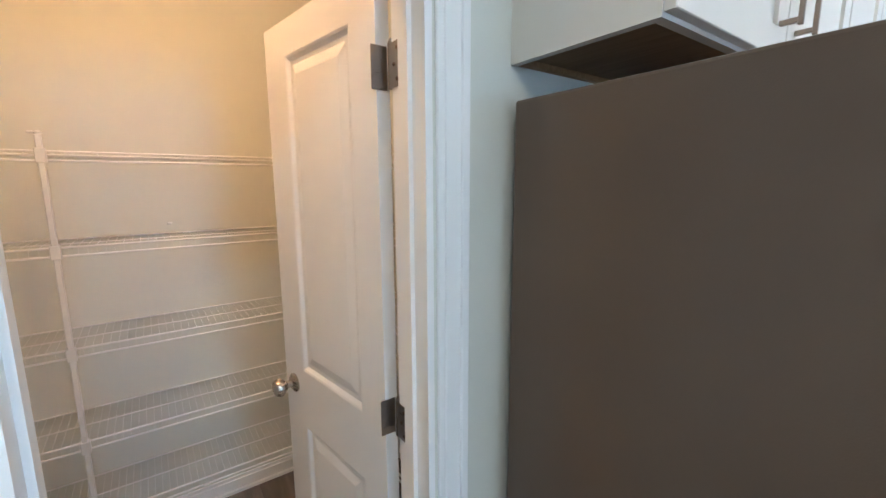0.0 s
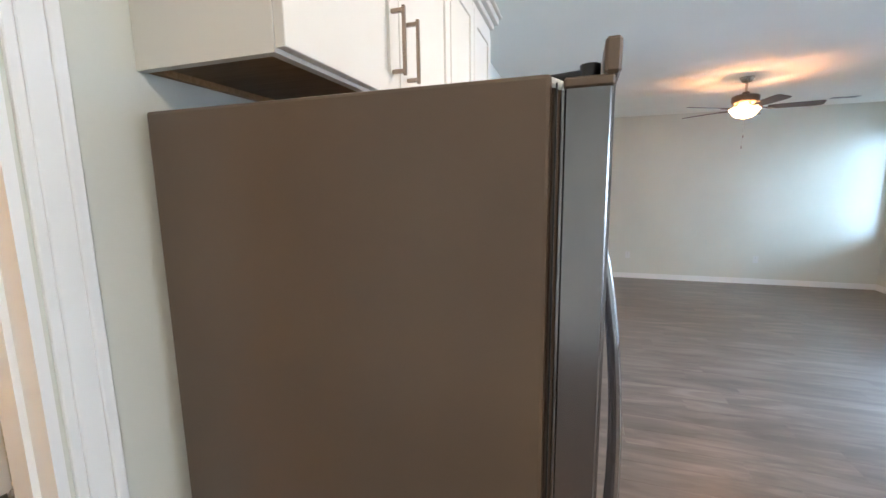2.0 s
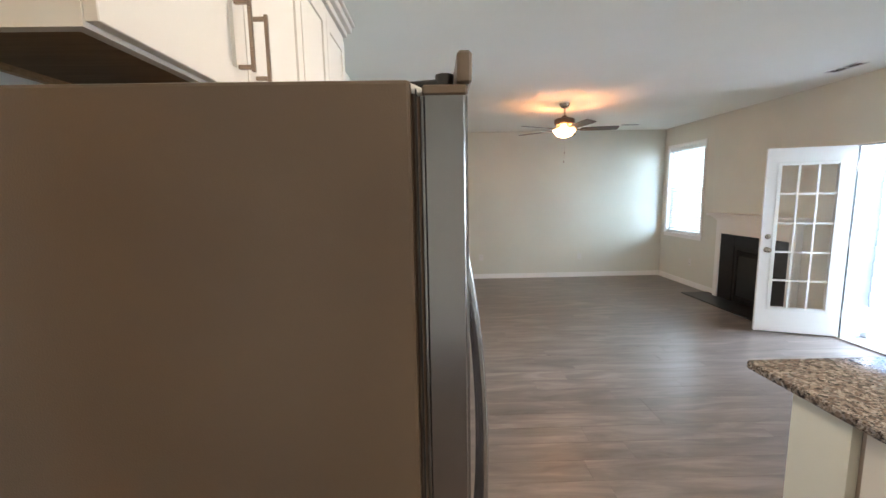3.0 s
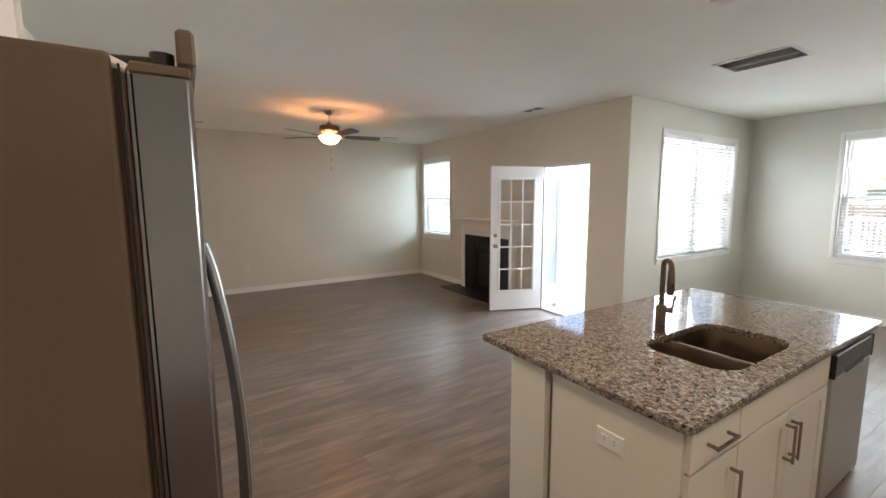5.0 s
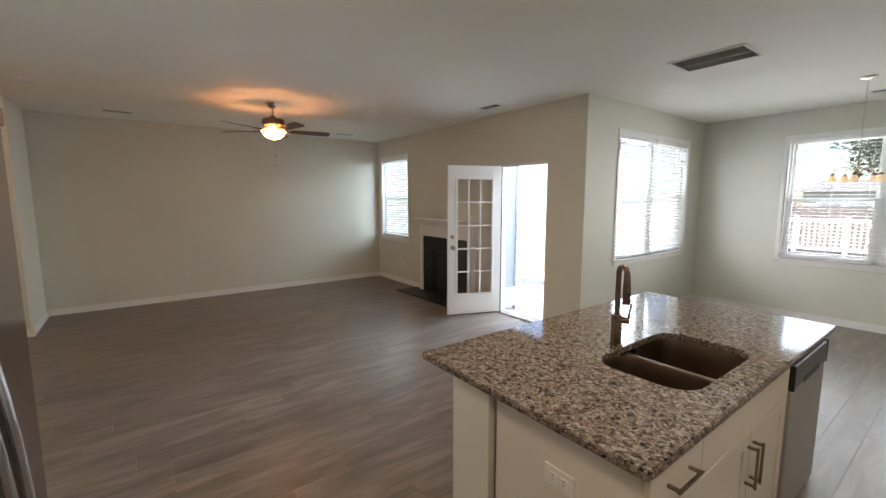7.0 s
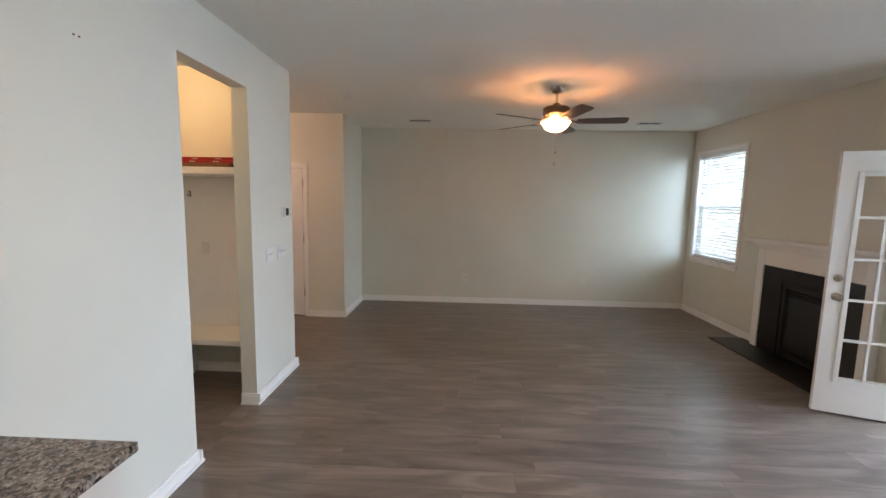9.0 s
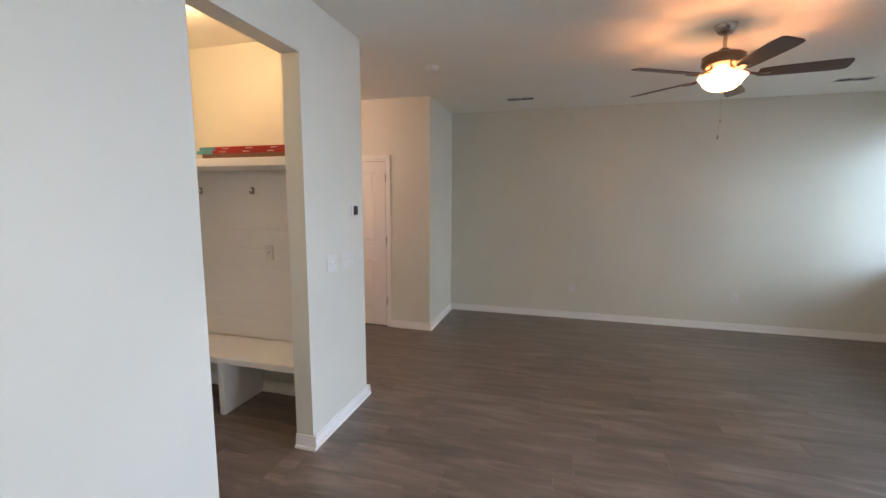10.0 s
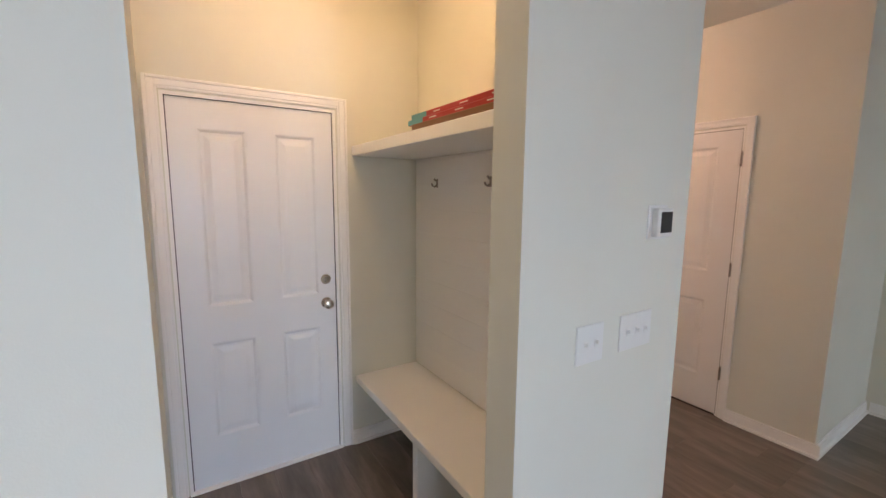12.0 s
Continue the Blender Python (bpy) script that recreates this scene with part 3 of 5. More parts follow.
def glazed_door():
    d = thing("door_patio", pose(5.714, YF - 0.022, 0.012, 0, 0, 68.8), "white fifteen-lite glazed patio door standing open into the room", "door")
    w, h, t = 0.765, 2.03, 0.044
    gx0, gx1, gz0, gz1 = 0.125, 0.64, 0.27, 1.86
    bm = B()
    box(bm, 0, gx0, -t / 2, t / 2, 0, h), box(bm, gx1, w, -t / 2, t / 2, 0, h), box(bm, gx0, gx1, -t / 2, t / 2, 0, gz0), box(bm, gx0, gx1, -t / 2, t / 2, gz1, h)
    part("door_leaf", bm, M["door"], d)
    for s in (-1, 1):
        bm = B()
        ya, yb = sorted((s * t / 2, s * (t / 2 + 0.009)))
        box(bm, gx0 - 0.022, gx0 + 0.012, ya, yb, gz0 - 0.022, gz1 + 0.022, 0.003), box(bm, gx1 - 0.012, gx1 + 0.022, ya, yb, gz0 - 0.022, gz1 + 0.022, 0.003)
        box(bm, gx0 + 0.012, gx1 - 0.012, ya, yb, gz0 - 0.022, gz0 + 0.012, 0.003), box(bm, gx0 + 0.012, gx1 - 0.012, ya, yb, gz1 - 0.012, gz1 + 0.022, 0.003)
        part("glazing_frame", bm, M["plastic"], d)
    cw, rh = (gx1 - gx0) / 3, (gz1 - gz0) / 5
    for i in (1, 2):
        bm = B(); box(bm, gx0 + cw * i - 0.010, gx0 + cw * i + 0.010, -0.012, 0.012, gz0, gz1, 0.002)
        part("muntin", bm, M["plastic"], d)
    for j in range(1, 5):
        for i in range(3):
            bm = B(); box(bm, gx0 + cw * i + (0.010 if i else 0), gx0 + cw * (i + 1) - (0.010 if i < 2 else 0), -0.011, 0.011, gz0 + rh * j - 0.010, gz0 + rh * j + 0.010, 0.002)
            part("muntin", bm, M["plastic"], d)
    for i in range(3):
        for j in range(5):
            a0, a1 = gx0 + cw * i + (0.010 if i else 0), gx0 + cw * (i + 1) - (0.010 if i < 2 else 0)
            b0, b1 = gz0 + rh * j + (0.010 if j else 0), gz0 + rh * (j + 1) - (0.010 if j < 4 else 0)
            o = part("pane", bx(a0, a1, -0.003, 0.003, b0, b1), M["doorglass"], d)
            o.visible_shadow = False
    for out in (-1, 1):
        bm = B(); knob_mesh(bm, w - 0.062, out * t / 2, 0.93, out)
        part("door_handle", bm, M["nickel"], d, "satin nickel round knob", True)
        bm = B(); bolt_mesh(bm, w - 0.062, out * t / 2, 1.075, out)
        part("deadbolt", bm, M["nickel"], d, "satin nickel deadbolt", True)
    for z in (0.25, 1.03, 1.81):
        bm = B(); hinge_mesh(bm, -0.004, 0.026, z)
        part("hinge", bm, M["hinge"], d, "satin nickel butt hinge", True)
    bm = B(); box(bm, 0.0, w, -t / 2, t / 2, -0.008, 0.0)
    part("door_sweep", bm, M["black"], d)


glazed_door()
bm = B(); box(bm, PD[0] + 0.016, PD[1] - 0.016, YF - 0.15, YF + 0.03, 0.0, 0.016, 0.004)
structure("door_sill", bm, M["nickel"], "metal patio door threshold")
bm = B()
box(bm, PD[1] - 0.0195, PD[1] - 0.0165, YF - 0.058, YF - 0.004, 0.016, PD[3] - 0.018), box(bm, PD[0] + 0.0165, PD[0] + 0.0195, YF - 0.058, YF - 0.046, 0.016, PD[3] - 0.018), box(bm, PD[0] + 0.0195, PD[1] - 0.0195, YF - 0.058, YF - 0.004, PD[3] - 0.0195, PD[3] - 0.0165)
structure("door_seal", bm, M["black"], "black weatherstrip in the patio door frame")
bm = B(); box(bm, GARAGE[0], GARAGE[1], MUD_Y - 0.018, MUD_Y + 0.1, 0.0, 0.010, 0.003)
structure("door_sill", bm, M["trim"], "white garage door threshold")


# ---- windows, local: x along, y outwards, z up ----
def window(num, m, w, h, units, depth=0.14, label=""):
    win = thing("window_%d" % num, m, label, "window", "", "structure")
    fr, y0, y1 = 0.035, 0.07, depth + 0.01
    bm = B()
    box(bm, 0, fr, y0, y1, 0, h), box(bm, w - fr, w, y0, y1, 0, h), box(bm, fr, w - fr, y0, y1, 0, fr), box(bm, fr, w - fr, y0, y1, h - fr, h)
    uw = w / units
    for i in range(1, units):
        box(bm, uw * i - 0.04, uw * i + 0.04, y0, y1, fr, h - fr)
    part("window_frame", bm, M["vinyl"], win)
    for i in range(units):
        a = uw * i + (0.04 if i else fr)
        b = uw * (i + 1) - (0.04 if i < units - 1 else fr)
        mid = h * 0.5
        for nm, lo, hi, ys in (("upper_sash", mid - 0.018, h - fr, 0.112), ("lower_sash", fr, mid + 0.018, 0.082)):
            bm = B(); s = 0.036
            box(bm, a, a + s, ys, ys + 0.028, lo, hi, 0.003), box(bm, b - s, b, ys, ys + 0.028, lo, hi, 0.003)
            box(bm, a + s, b - s, ys, ys + 0.028, lo, lo + s, 0.003), box(bm, a + s, b - s, ys, ys + 0.028, hi - s, hi, 0.003)
            sash = part(nm, bm, M["vinyl"], win)
            g = part("pane", bx(a + s, b - s, ys + 0.011, ys + 0.017, lo + s, hi - s), M["glass"], sash)
            g.visible_shadow = False
    part("window_sill", bx(-0.055, w + 0.055, -0.035, 0.07, -0.022, 0.0, bev=0.004), M["trim"], win)
    part("apron", bx(-0.035, w + 0.035, -0.014, -0.001, -0.075, -0.022, bev=0.003), M["trim"], win)
    bm = B()
    box(bm, -0.0, 0.010, 0.0, 0.07, 0, h), box(bm, w - 0.010, w, 0.0, 0.07, 0, h), box(bm, 0.010, w - 0.010, 0.0, 0.07, h - 0.010, h)
    part("window_lining", bm, M["trim"], win)
    bm = B()
    box(bm, -0.045, -0.002, -0.012, -0.001, 0, h + 0.045, 0.003), box(bm, w + 0.002, w + 0.045, -0.012, -0.001, 0, h + 0.045, 0.003), box(bm, -0.002, w + 0.002, -0.012, -0.001, h + 0.002, h + 0.045, 0.003)
    part("window_casing", bm, M["trim"], win)
    return win


def blind(m, w, h, tilt, label, low=0.004):
    """A lowered slatted blind, local as the window."""
    bl = thing("window_blind", m, label, "blind", "window blinds")
    part("headrail", bx(0.012, w - 0.012, 0.012, 0.066, h - 0.062, h - 0.011, bev=0.003), M["blind"], bl)
    sl = B(); box(sl, 0.016, w - 0.016, -0.0245, 0.0245, -0.0014, 0.0014)
    me = mesh_of("slat", sl, M["blind"])
    z = low + 0.045
    while z < h - 0.075:
        o = new("slat", me); o.parent = bl
        o.matrix_basis = pose(0, 0.040, z, tilt)
        z += 0.0445
    part("bottom_rail", bx(0.016, w - 0.016, 0.016, 0.064, low, low + 0.018, bev=0.003), M["blind"], bl)
    for x in (0.12, w / 2, w - 0.12):
        for y in (0.0135, 0.0665):
            bm = B(); cyl(bm, (x, y, low), (x, y, h - 0.06), 0.0011, n=6)
            part("cord", bm, M["blind"], bl)
    bm = B(); cyl(bm, (0.07, 0.008, h - 0.75), (0.07, 0.008, h - 0.06), 0.004, n=10)
    part("tilt_wand", bm, M["blind"], bl)
    return bl


m1 = pose(W1[1], YF, W1[2], 0, 0, 180)
window(1, m1, W1[1] - W1[0], W1[3] - W1[2], 1, 0.14, "white vinyl single-hung window in the fireplace wall")
blind(m1, W1[1] - W1[0], W1[3] - W1[2], 20, "lowered white slatted blind with open slats, window beside the fireplace")
m2 = pose(XB, WB[1], WB[2], 0, 0, -90)
window(2, m2, WB[1] - WB[0], WB[3] - WB[2], 2, 0.14, "white vinyl twin window in the dining side wall")
for i in range(2):
    uw = (WB[1] - WB[0]) / 2
    blind(m2 @ pose(uw * i, 0, 0), uw, WB[3] - WB[2], 24, "lowered white slatted blind with open slats, dining side window")
m3 = pose(WD[1], YD, WD[2], 0, 0, 180)
window(3, m3, WD[1] - WD[0], WD[3] - WD[2], 2, 0.14, "white vinyl twin window in the dining end wall")
for i in range(2):
    uw = (WD[1] - WD[0]) / 2
    blind(m3 @ pose(uw * i, 0, 0), uw, WD[3] - WD[2], 4, "lowered white slatted blind with open slats, dining end window")


# ---- kitchen ----
def bar_pull(parent, p0, p1, out, material=None):
    """Square bar pull between two points, standing off along out."""
    p0, p1, out = Vector(p0), Vector(p1), Vector(out)
    d = (p1 - p0).normalized()
    bm = B()
    for a, b in ((p0 + out * 0.034 - d * 0.006, p1 + out * 0.034 + d * 0.006),):
        lo = [min(a[i], b[i]) - 0.0045 for i in range(3)]
        hi = [max(a[i], b[i]) + 0.0045 for i in range(3)]
        box(bm, lo[0], hi[0], lo[1], hi[1], lo[2], hi[2], 0.0012)
    for p in (p0, p1):
        q = p + out * 0.030
        lo = [min(p[i], q[i]) - 0.005 * (abs(out[i]) < 0.5) for i in range(3)]
        hi = [max(p[i], q[i]) + 0.005 * (abs(out[i]) < 0.5) for i in range(3)]
        box(bm, lo[0], hi[0], lo[1], hi[1], lo[2], hi[2], 0.001)
    return part("handle", bm, material or M["pull"], parent, "square champagne nickel bar pull")


def shaker(x0, x1, z0, z1, y, rail=0.057, t=0.019, flat=False):
    """Shaker front in one piece, outer face in the plane y, facing -y."""
    bm = B()
    if flat:
        box(bm, x0, x1, y, y + t, z0, z1, 0.0015)
        return bm
    rings = []
    for inset, yy in ((0, y + t), (0, y + 0.0015), (0.0015, y), (rail, y), (rail + 0.001, y + 0.008)):
        rings.append([bm.verts.new(v) for v in ((x0 + inset, yy, z0 + inset), (x1 - inset, yy, z0 + inset), (x1 - inset, yy, z1 - inset), (x0 + inset, yy, z1 - inset))])
    for p, q in zip(rings, rings[1:]):
        for i in range(4):
            bm.faces.new((p[i], p[(i + 1) % 4], q[(i + 1) % 4], q[i]))
    bm.faces.new(rings[0][::-1]), bm.faces.new(rings[-1])
    return bm


def door_of(parent, x0, x1, z0, z1, y, handle=None, flat=False, name="door"):
    d = part(name, shaker(x0, x1, z0, z1, y, flat=flat), M["cabinet"], parent)
    if handle:
        (ax, az), (bx_, bz) = handle
        bar_pull(d, (ax, y, az), (bx_, y, bz), (0, -1, 0))
    return d


def wall_cabinet(x0, x1, z0, z1, doors, label, depth=0.315, open_bottom=True):
    c = thing("wall_cabinet", pose(0, 0, 0), label, "cabinet", "wall cabinets")
    g = 0.018
    for a, b in ((x0, x0 + g), (x1 - g, x1)):
        part("side_panel", bx(a, b, -depth, -0.001, z0, z1), M["cabinet"], c)
    part("top_panel", bx(x0 + g, x1 - g, -depth, -0.001, z1 - g, z1), M["cabinet"], c)
    part("bottom_rail", bx(x0 + g, x1 - g, -depth, -depth + 0.0185, z0, z0 + 0.035), M["cabinet"], c)
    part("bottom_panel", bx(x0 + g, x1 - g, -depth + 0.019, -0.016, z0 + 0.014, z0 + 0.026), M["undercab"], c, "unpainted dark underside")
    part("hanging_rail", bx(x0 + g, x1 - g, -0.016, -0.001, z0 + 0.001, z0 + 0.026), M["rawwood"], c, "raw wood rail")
    w = (x1 - x0) / doors
    for i in range(doors):
        a, b = x0 + w * i + 0.003, x0 + w * (i + 1) - 0.003
        hx = b - 0.045 if (doors == 2 and i == 0) else a + 0.045
        door_of(c, a, b, z0 + 0.008, z1 - 0.035, -depth - 0.020, ((hx, z0 + 0.070), (hx, z0 + 0.215)))
    bm = B()
    for f0, f1, dz0, dz1 in ((0.0, 0.012, -0.035, 0.0), (0.0, 0.030, 0.0, 0.028), (0.0, 0.052, 0.028, 0.062), (0.0, 0.068, 0.062, 0.075)):
        box(bm, x0 - 0.001, x1 + f1 * (x1 > 3.7), -depth - 0.001 - f1, -0.001, z1 + dz0, z1 + dz1, 0.003)
    part("crown_moulding", bm, M["cabinet"], c)
    return c


wall_cabinet(2.105, 3.045, 1.848, 2.44, 2, "white shaker wall cabinet above the refrigerator, two doors closed")
wall_cabinet(3.051, 3.41, 1.37, 2.44, 1, "white shaker wall cabinet with one closed door beside the refrigerator")
wall_cabinet(3.412, 3.775, 1.37, 2.44, 1, "white shaker wall cabinet with one closed door above the granite counter")


def base_cabinet(x0, x1, label):
    c = thing("base_cabinet", pose(0, 0, 0), label, "cabinet")
    for a, b in ((x0, x0 + 0.018), (x1 - 0.018, x1)):
        part("side_panel", bx(a, b, -0.60, -0.02, 0.0, 0.882), M["cabinet"], c)
    part("toe_kick", bx(x0 + 0.018, x1 - 0.018, -0.53, -0.515, 0.0, 0.10), M["cabinet"], c)
    part("bottom_panel", bx(x0 + 0.018, x1 - 0.018, -0.60, -0.02, 0.10, 0.118), M["cabinet"], c)
    part("top_rail", bx(x0 + 0.018, x1 - 0.018, -0.60, -0.582, 0.845, 0.882), M["cabinet"], c)
    part("middle_rail", bx(x0 + 0.018, x1 - 0.018, -0.60, -0.582, 0.690, 0.722), M["cabinet"], c)
    mx = (x0 + x1) / 2
    door_of(c, x0 + 0.003, x1 - 0.003, 0.709, 0.872, -0.620, ((mx - 0.075, 0.785), (mx + 0.075, 0.785)), True, "drawer_front")
    door_of(c, x0 + 0.003, mx - 0.0015, 0.108, 0.703, -0.620, ((mx - 0.045, 0.52), (mx - 0.045, 0.66)))
    door_of(c, mx + 0.0015, x1 - 0.003, 0.108, 0.703, -0.620, ((mx + 0.045, 0.52), (mx + 0.045, 0.66)))
    return c


base_cabinet(3.06, 3.768, "white shaker base cabinet with one wide drawer over two doors")
bm = B(); box(bm, 3.045, 3.792, -0.655, -0.002, 0.8835, 0.914, 0.005, 2)
tagged(new("countertop", mesh_of("countertop", bm, M["granite"])), "polished speckled brown granite countertop on the base cabinets", "countertop")


def fridge():
    f = thing("refrigerator", pose(2.088, 0, 0), "stainless side-by-side refrigerator with dark taupe sides and bowed handles", "refrigerator")
    w, top = 0.915, 1.770
    part("body", bx(0, w, -0.7595, -0.032, 0.025, top, bev=0.006, seg=2), M["fridge"], f, "dark taupe textured steel cabinet")
    part("gasket", bx(0.009, w - 0.009, -0.7715, -0.7600, 0.06, top - 0.012, bev=0.003), M["rubber"], f, "brown-grey door gasket")
    part("gasket_lip", bx(0.004, w - 0.004, -0.7675, -0.7650, 0.055, top - 0.012), M["black"], f)
    part("kick_grille", bx(0.02, w - 0.02, -0.77, -0.70, 0.0, 0.055, bev=0.004), M["black"], f)
    for x0, x1 in ((0.0, w * 0.42 - 0.003), (w * 0.42 + 0.003, w)):
        bm = B()
        prof, n = [], 10
        for i in range(n + 1):
            u = i / n
            bow = 0.010 * math.sin(math.pi * (x0 + (x1 - x0) * u) / w)
            prof.append((x0 + (x1 - x0) * u, -0.838 - bow))
        z0, z1 = 0.06, top - 0.022
        lo = [bm.verts.new((x, y, z0)) for x, y in prof] + [bm.verts.new((x1, -0.773, z0)), bm.verts.new((x0, -0.773, z0))]
        hi = [bm.verts.new((v.co.x, v.co.y, z1)) for v in lo]
        k = len(lo)
        for i in range(k):
            bm.faces.new((lo[i], lo[(i + 1) % k], hi[(i + 1) % k], hi[i]))
        bm.faces.new(lo[::-1]), bm.faces.new(hi)
        bmesh.ops.bevel(bm, geom=[e for e in bm.edges if abs(e.verts[0].co.z - e.verts[1].co.z) > 0.5 and min(abs(e.verts[0].co.x - x0), abs(e.verts[0].co.x - x1)) < 1e-4], offset=0.006, segments=3, affect="EDGES")
        d = part("door", bm, M["steel"], f, "brushed stainless steel door", True)
        bm = B()
        box(bm, x0 + 0.001, x1 - 0.001, -0.838, -0.775, z1 + 0.0005, z1 + 0.015, 0.003), box(bm, x0 + 0.001, x1 - 0.001, -0.8445, -0.824, z1 + 0.0155, z1 + 0.060, 0.004)
        part("door_cap", bm, M["fridge"], d, "taupe plastic cap rising at the door's front edge")
        hx = x1 - 0.040 if x0 == 0 else x0 + 0.040
        pts = [(hx, -0.846 - 0.052 * math.sin(math.pi * i / 24) ** 0.75, 1.505 - (1.505 - 0.46) * i / 24) for i in range(25)]
        bm = B(); tube(bm, pts, 0.0125, 14, 0.85)
        part("handle", bm, M["chrome"], d, "bowed bright steel bar handle", True)
    for x in (0.06, w - 0.06):
        bm = B()
        tube(bm, [(x, -0.62, top + 0.002), (x, -0.70, top + 0.004), (x, -0.76, top + 0.005), (x, -0.80, top + 0.006)], [0.004, 0.006, 0.007, 0.009], 12)
        cyl(bm, (x, -0.808, top - 0.006), (x, -0.808, top + 0.020), 0.014, n=16)
        box(bm, x - 0.03, x + 0.03, -0.70, -0.64, top, top + 0.006, 0.002)
        part("top_hinge", bm, M["black"], f, "black top hinge", True)
    bm = B(); tube(bm, [(0.014, -0.757, top - 0.008), (0.012, -0.765, top - 0.012), (0.012, -0.773, top - 0.016)], 0.0065, 10)
    part("hinge_pin", bm, M["plastic"], f, "white plastic hinge bush", True)
    for x in (0.06, w - 0.06):
        for y in (-0.70, -0.10):
            bm = B(); cyl(bm, (x, y, 0), (x, y, 0.03), 0.02, n=14)
            part("foot", bm, M["black"], f)


fridge()

# ---- island ----
IX0, IX1, IY0, IY1 = 2.060, 3.093, -4.087, -2.058


def rounded(x0, x1, y0, y1, r, n=6):
    pts = []
    for cx, cy, a in ((x1 - r, y1 - r, 0), (x0 + r, y1 - r, 90), (x0 + r, y0 + r, 180), (x1 - r, y0 + r, 270)):
        pts += [(cx + r * math.cos(radians(a + 90 * i / n)), cy + r * math.sin(radians(a + 90 * i / n))) for i in range(n + 1)]
    return pts


def slab_with_hole(outer, hole, z0, z1, bev=0.004):
    bm = B()
    es = []
    for loop in (outer, hole):
        vs = [bm.verts.new((x, y, z1)) for x, y in loop]
        es += [bm.edges.new((vs[i], vs[(i + 1) % len(vs)])) for i in range(len(vs))]
    bmesh.ops.triangle_fill(bm, use_beauty=True, edges=es)
    bmesh.ops.recalc_face_normals(bm, faces=bm.faces)
    ex = bmesh.ops.extrude_face_region(bm, geom=list(bm.faces))
    for v in [g for g in ex["geom"] if isinstance(g, bmesh.types.BMVert)]:
        v.co.z = z0
    bmesh.ops.recalc_face_normals(bm, faces=bm.faces)
    sharp = [e for e in bm.edges if len(e.link_faces) == 2 and e.calc_face_angle() > 1.2 and abs(e.verts[0].co.z - e.verts[1].co.z) < 1e-5]
    bmesh.ops.bevel(bm, geom=sharp, offset=bev, segments=2, affect="EDGES")
    return bm


island = thing("kitchen_island", pose(0, 0, 0), "white shaker kitchen island with painted knee wall on plank floor", "kitchen island")
SX0, SX1, SY0, SY1 = 2.180, 2.575, -3.250, -2.585
top = tagged(new("countertop", mesh_of("countertop", slab_with_hole(rounded(IX0, IX1, IY0, IY1, 0.02, 4), rounded(SX0, SX1, SY0, SY1, 0.11, 8), 0.884, 0.914), M["granite"], True)), "polished speckled brown and grey granite island top with sink cutout", "countertop")
FX = 2.094
for y in (-2.106, -4.062):
    part("end_panel", bx(FX, 2.63, y, y + 0.020, 0.0, 0.882), M["cabinet"], island)
part("back_panel", bx(2.61, 2.63, -4.042, -2.106, 0.0, 0.882), M["cabinet"], island)
for y in (-3.330, -2.435):
    part("stile", bx(FX, FX + 0.02, y, y + 0.020, 0.118, 0.882), M["cabinet"], island)
for y0, y1 in ((-3.310, -2.435), (-2.415, -2.106)):
    part("top_rail", bx(FX, FX + 0.02, y0, y1, 0.865, 0.882), M["cabinet"], island)
    part("middle_rail", bx(FX, FX + 0.02, y0, y1, 0.725, 0.745), M["cabinet"], island)
part("bottom_panel", bx(FX, 2.61, -3.330, -2.106, 0.10, 0.1175), M["cabinet"], island)
part("toe_kick", bx(FX + 0.06, FX + 0.075, -3.330, -2.106, 0.0, 0.10), M["cabinet"], island)
# Recessed strip, its shade painted in by the darker filler colour.
part("corner_strip", bx(2.6305, 2.6655, -2.135, -2.112, 0.0, 0.882), M["filler"], island, "filler strip with recess shade put into its colour")
part("knee_wall", bx(2.666, 2.880, -4.062, -2.078, 0.0, 0.8835), M["wall"], island, "painted drywall knee wall")
part("baseboard", bx(2.664, 2.893, -2.0775, -2.064, 0.0, 0.075, bev=0.003), M["trim"], island)
part("baseboard", bx(2.8805, 2.894, -4.062, -2.078, 0.0, 0.075, bev=0.003), M["trim"], island)
ROT = pose(0, 0, 0, 0, 0, -90)


def front(name, ya, yb, z0, z1, handle=None, flat=False):
    """A front on the island's kitchen side; ya > yb along y."""
    d = part(name, shaker(-ya, -yb, z0, z1, 0.0, flat=flat), M["cabinet"], island)
    d.matrix_basis = Matrix.Translation((FX - 0.0195, 0, 0)) @ ROT
    if handle:
        (a, az), (b, bz) = handle
        bar_pull(d, (-a, 0, az), (-b, 0, bz), (0, -1, 0))


front("drawer_front", -2.100, -2.421, 0.738, 0.872, ((-2.198, 0.811), (-2.330, 0.811)), True)
front("door", -2.100, -2.421, 0.108, 0.730, ((-2.378, 0.66), (-2.378, 0.50)))
front("false_front", -2.427, -3.324, 0.738, 0.872, None, True)
front("door", -2.427, -2.874, 0.108, 0.730, ((-2.850, 0.675), (-2.850, 0.530)))
front("door", -2.879, -3.324, 0.108, 0.730, ((-2.904, 0.675), (-2.904, 0.530)))


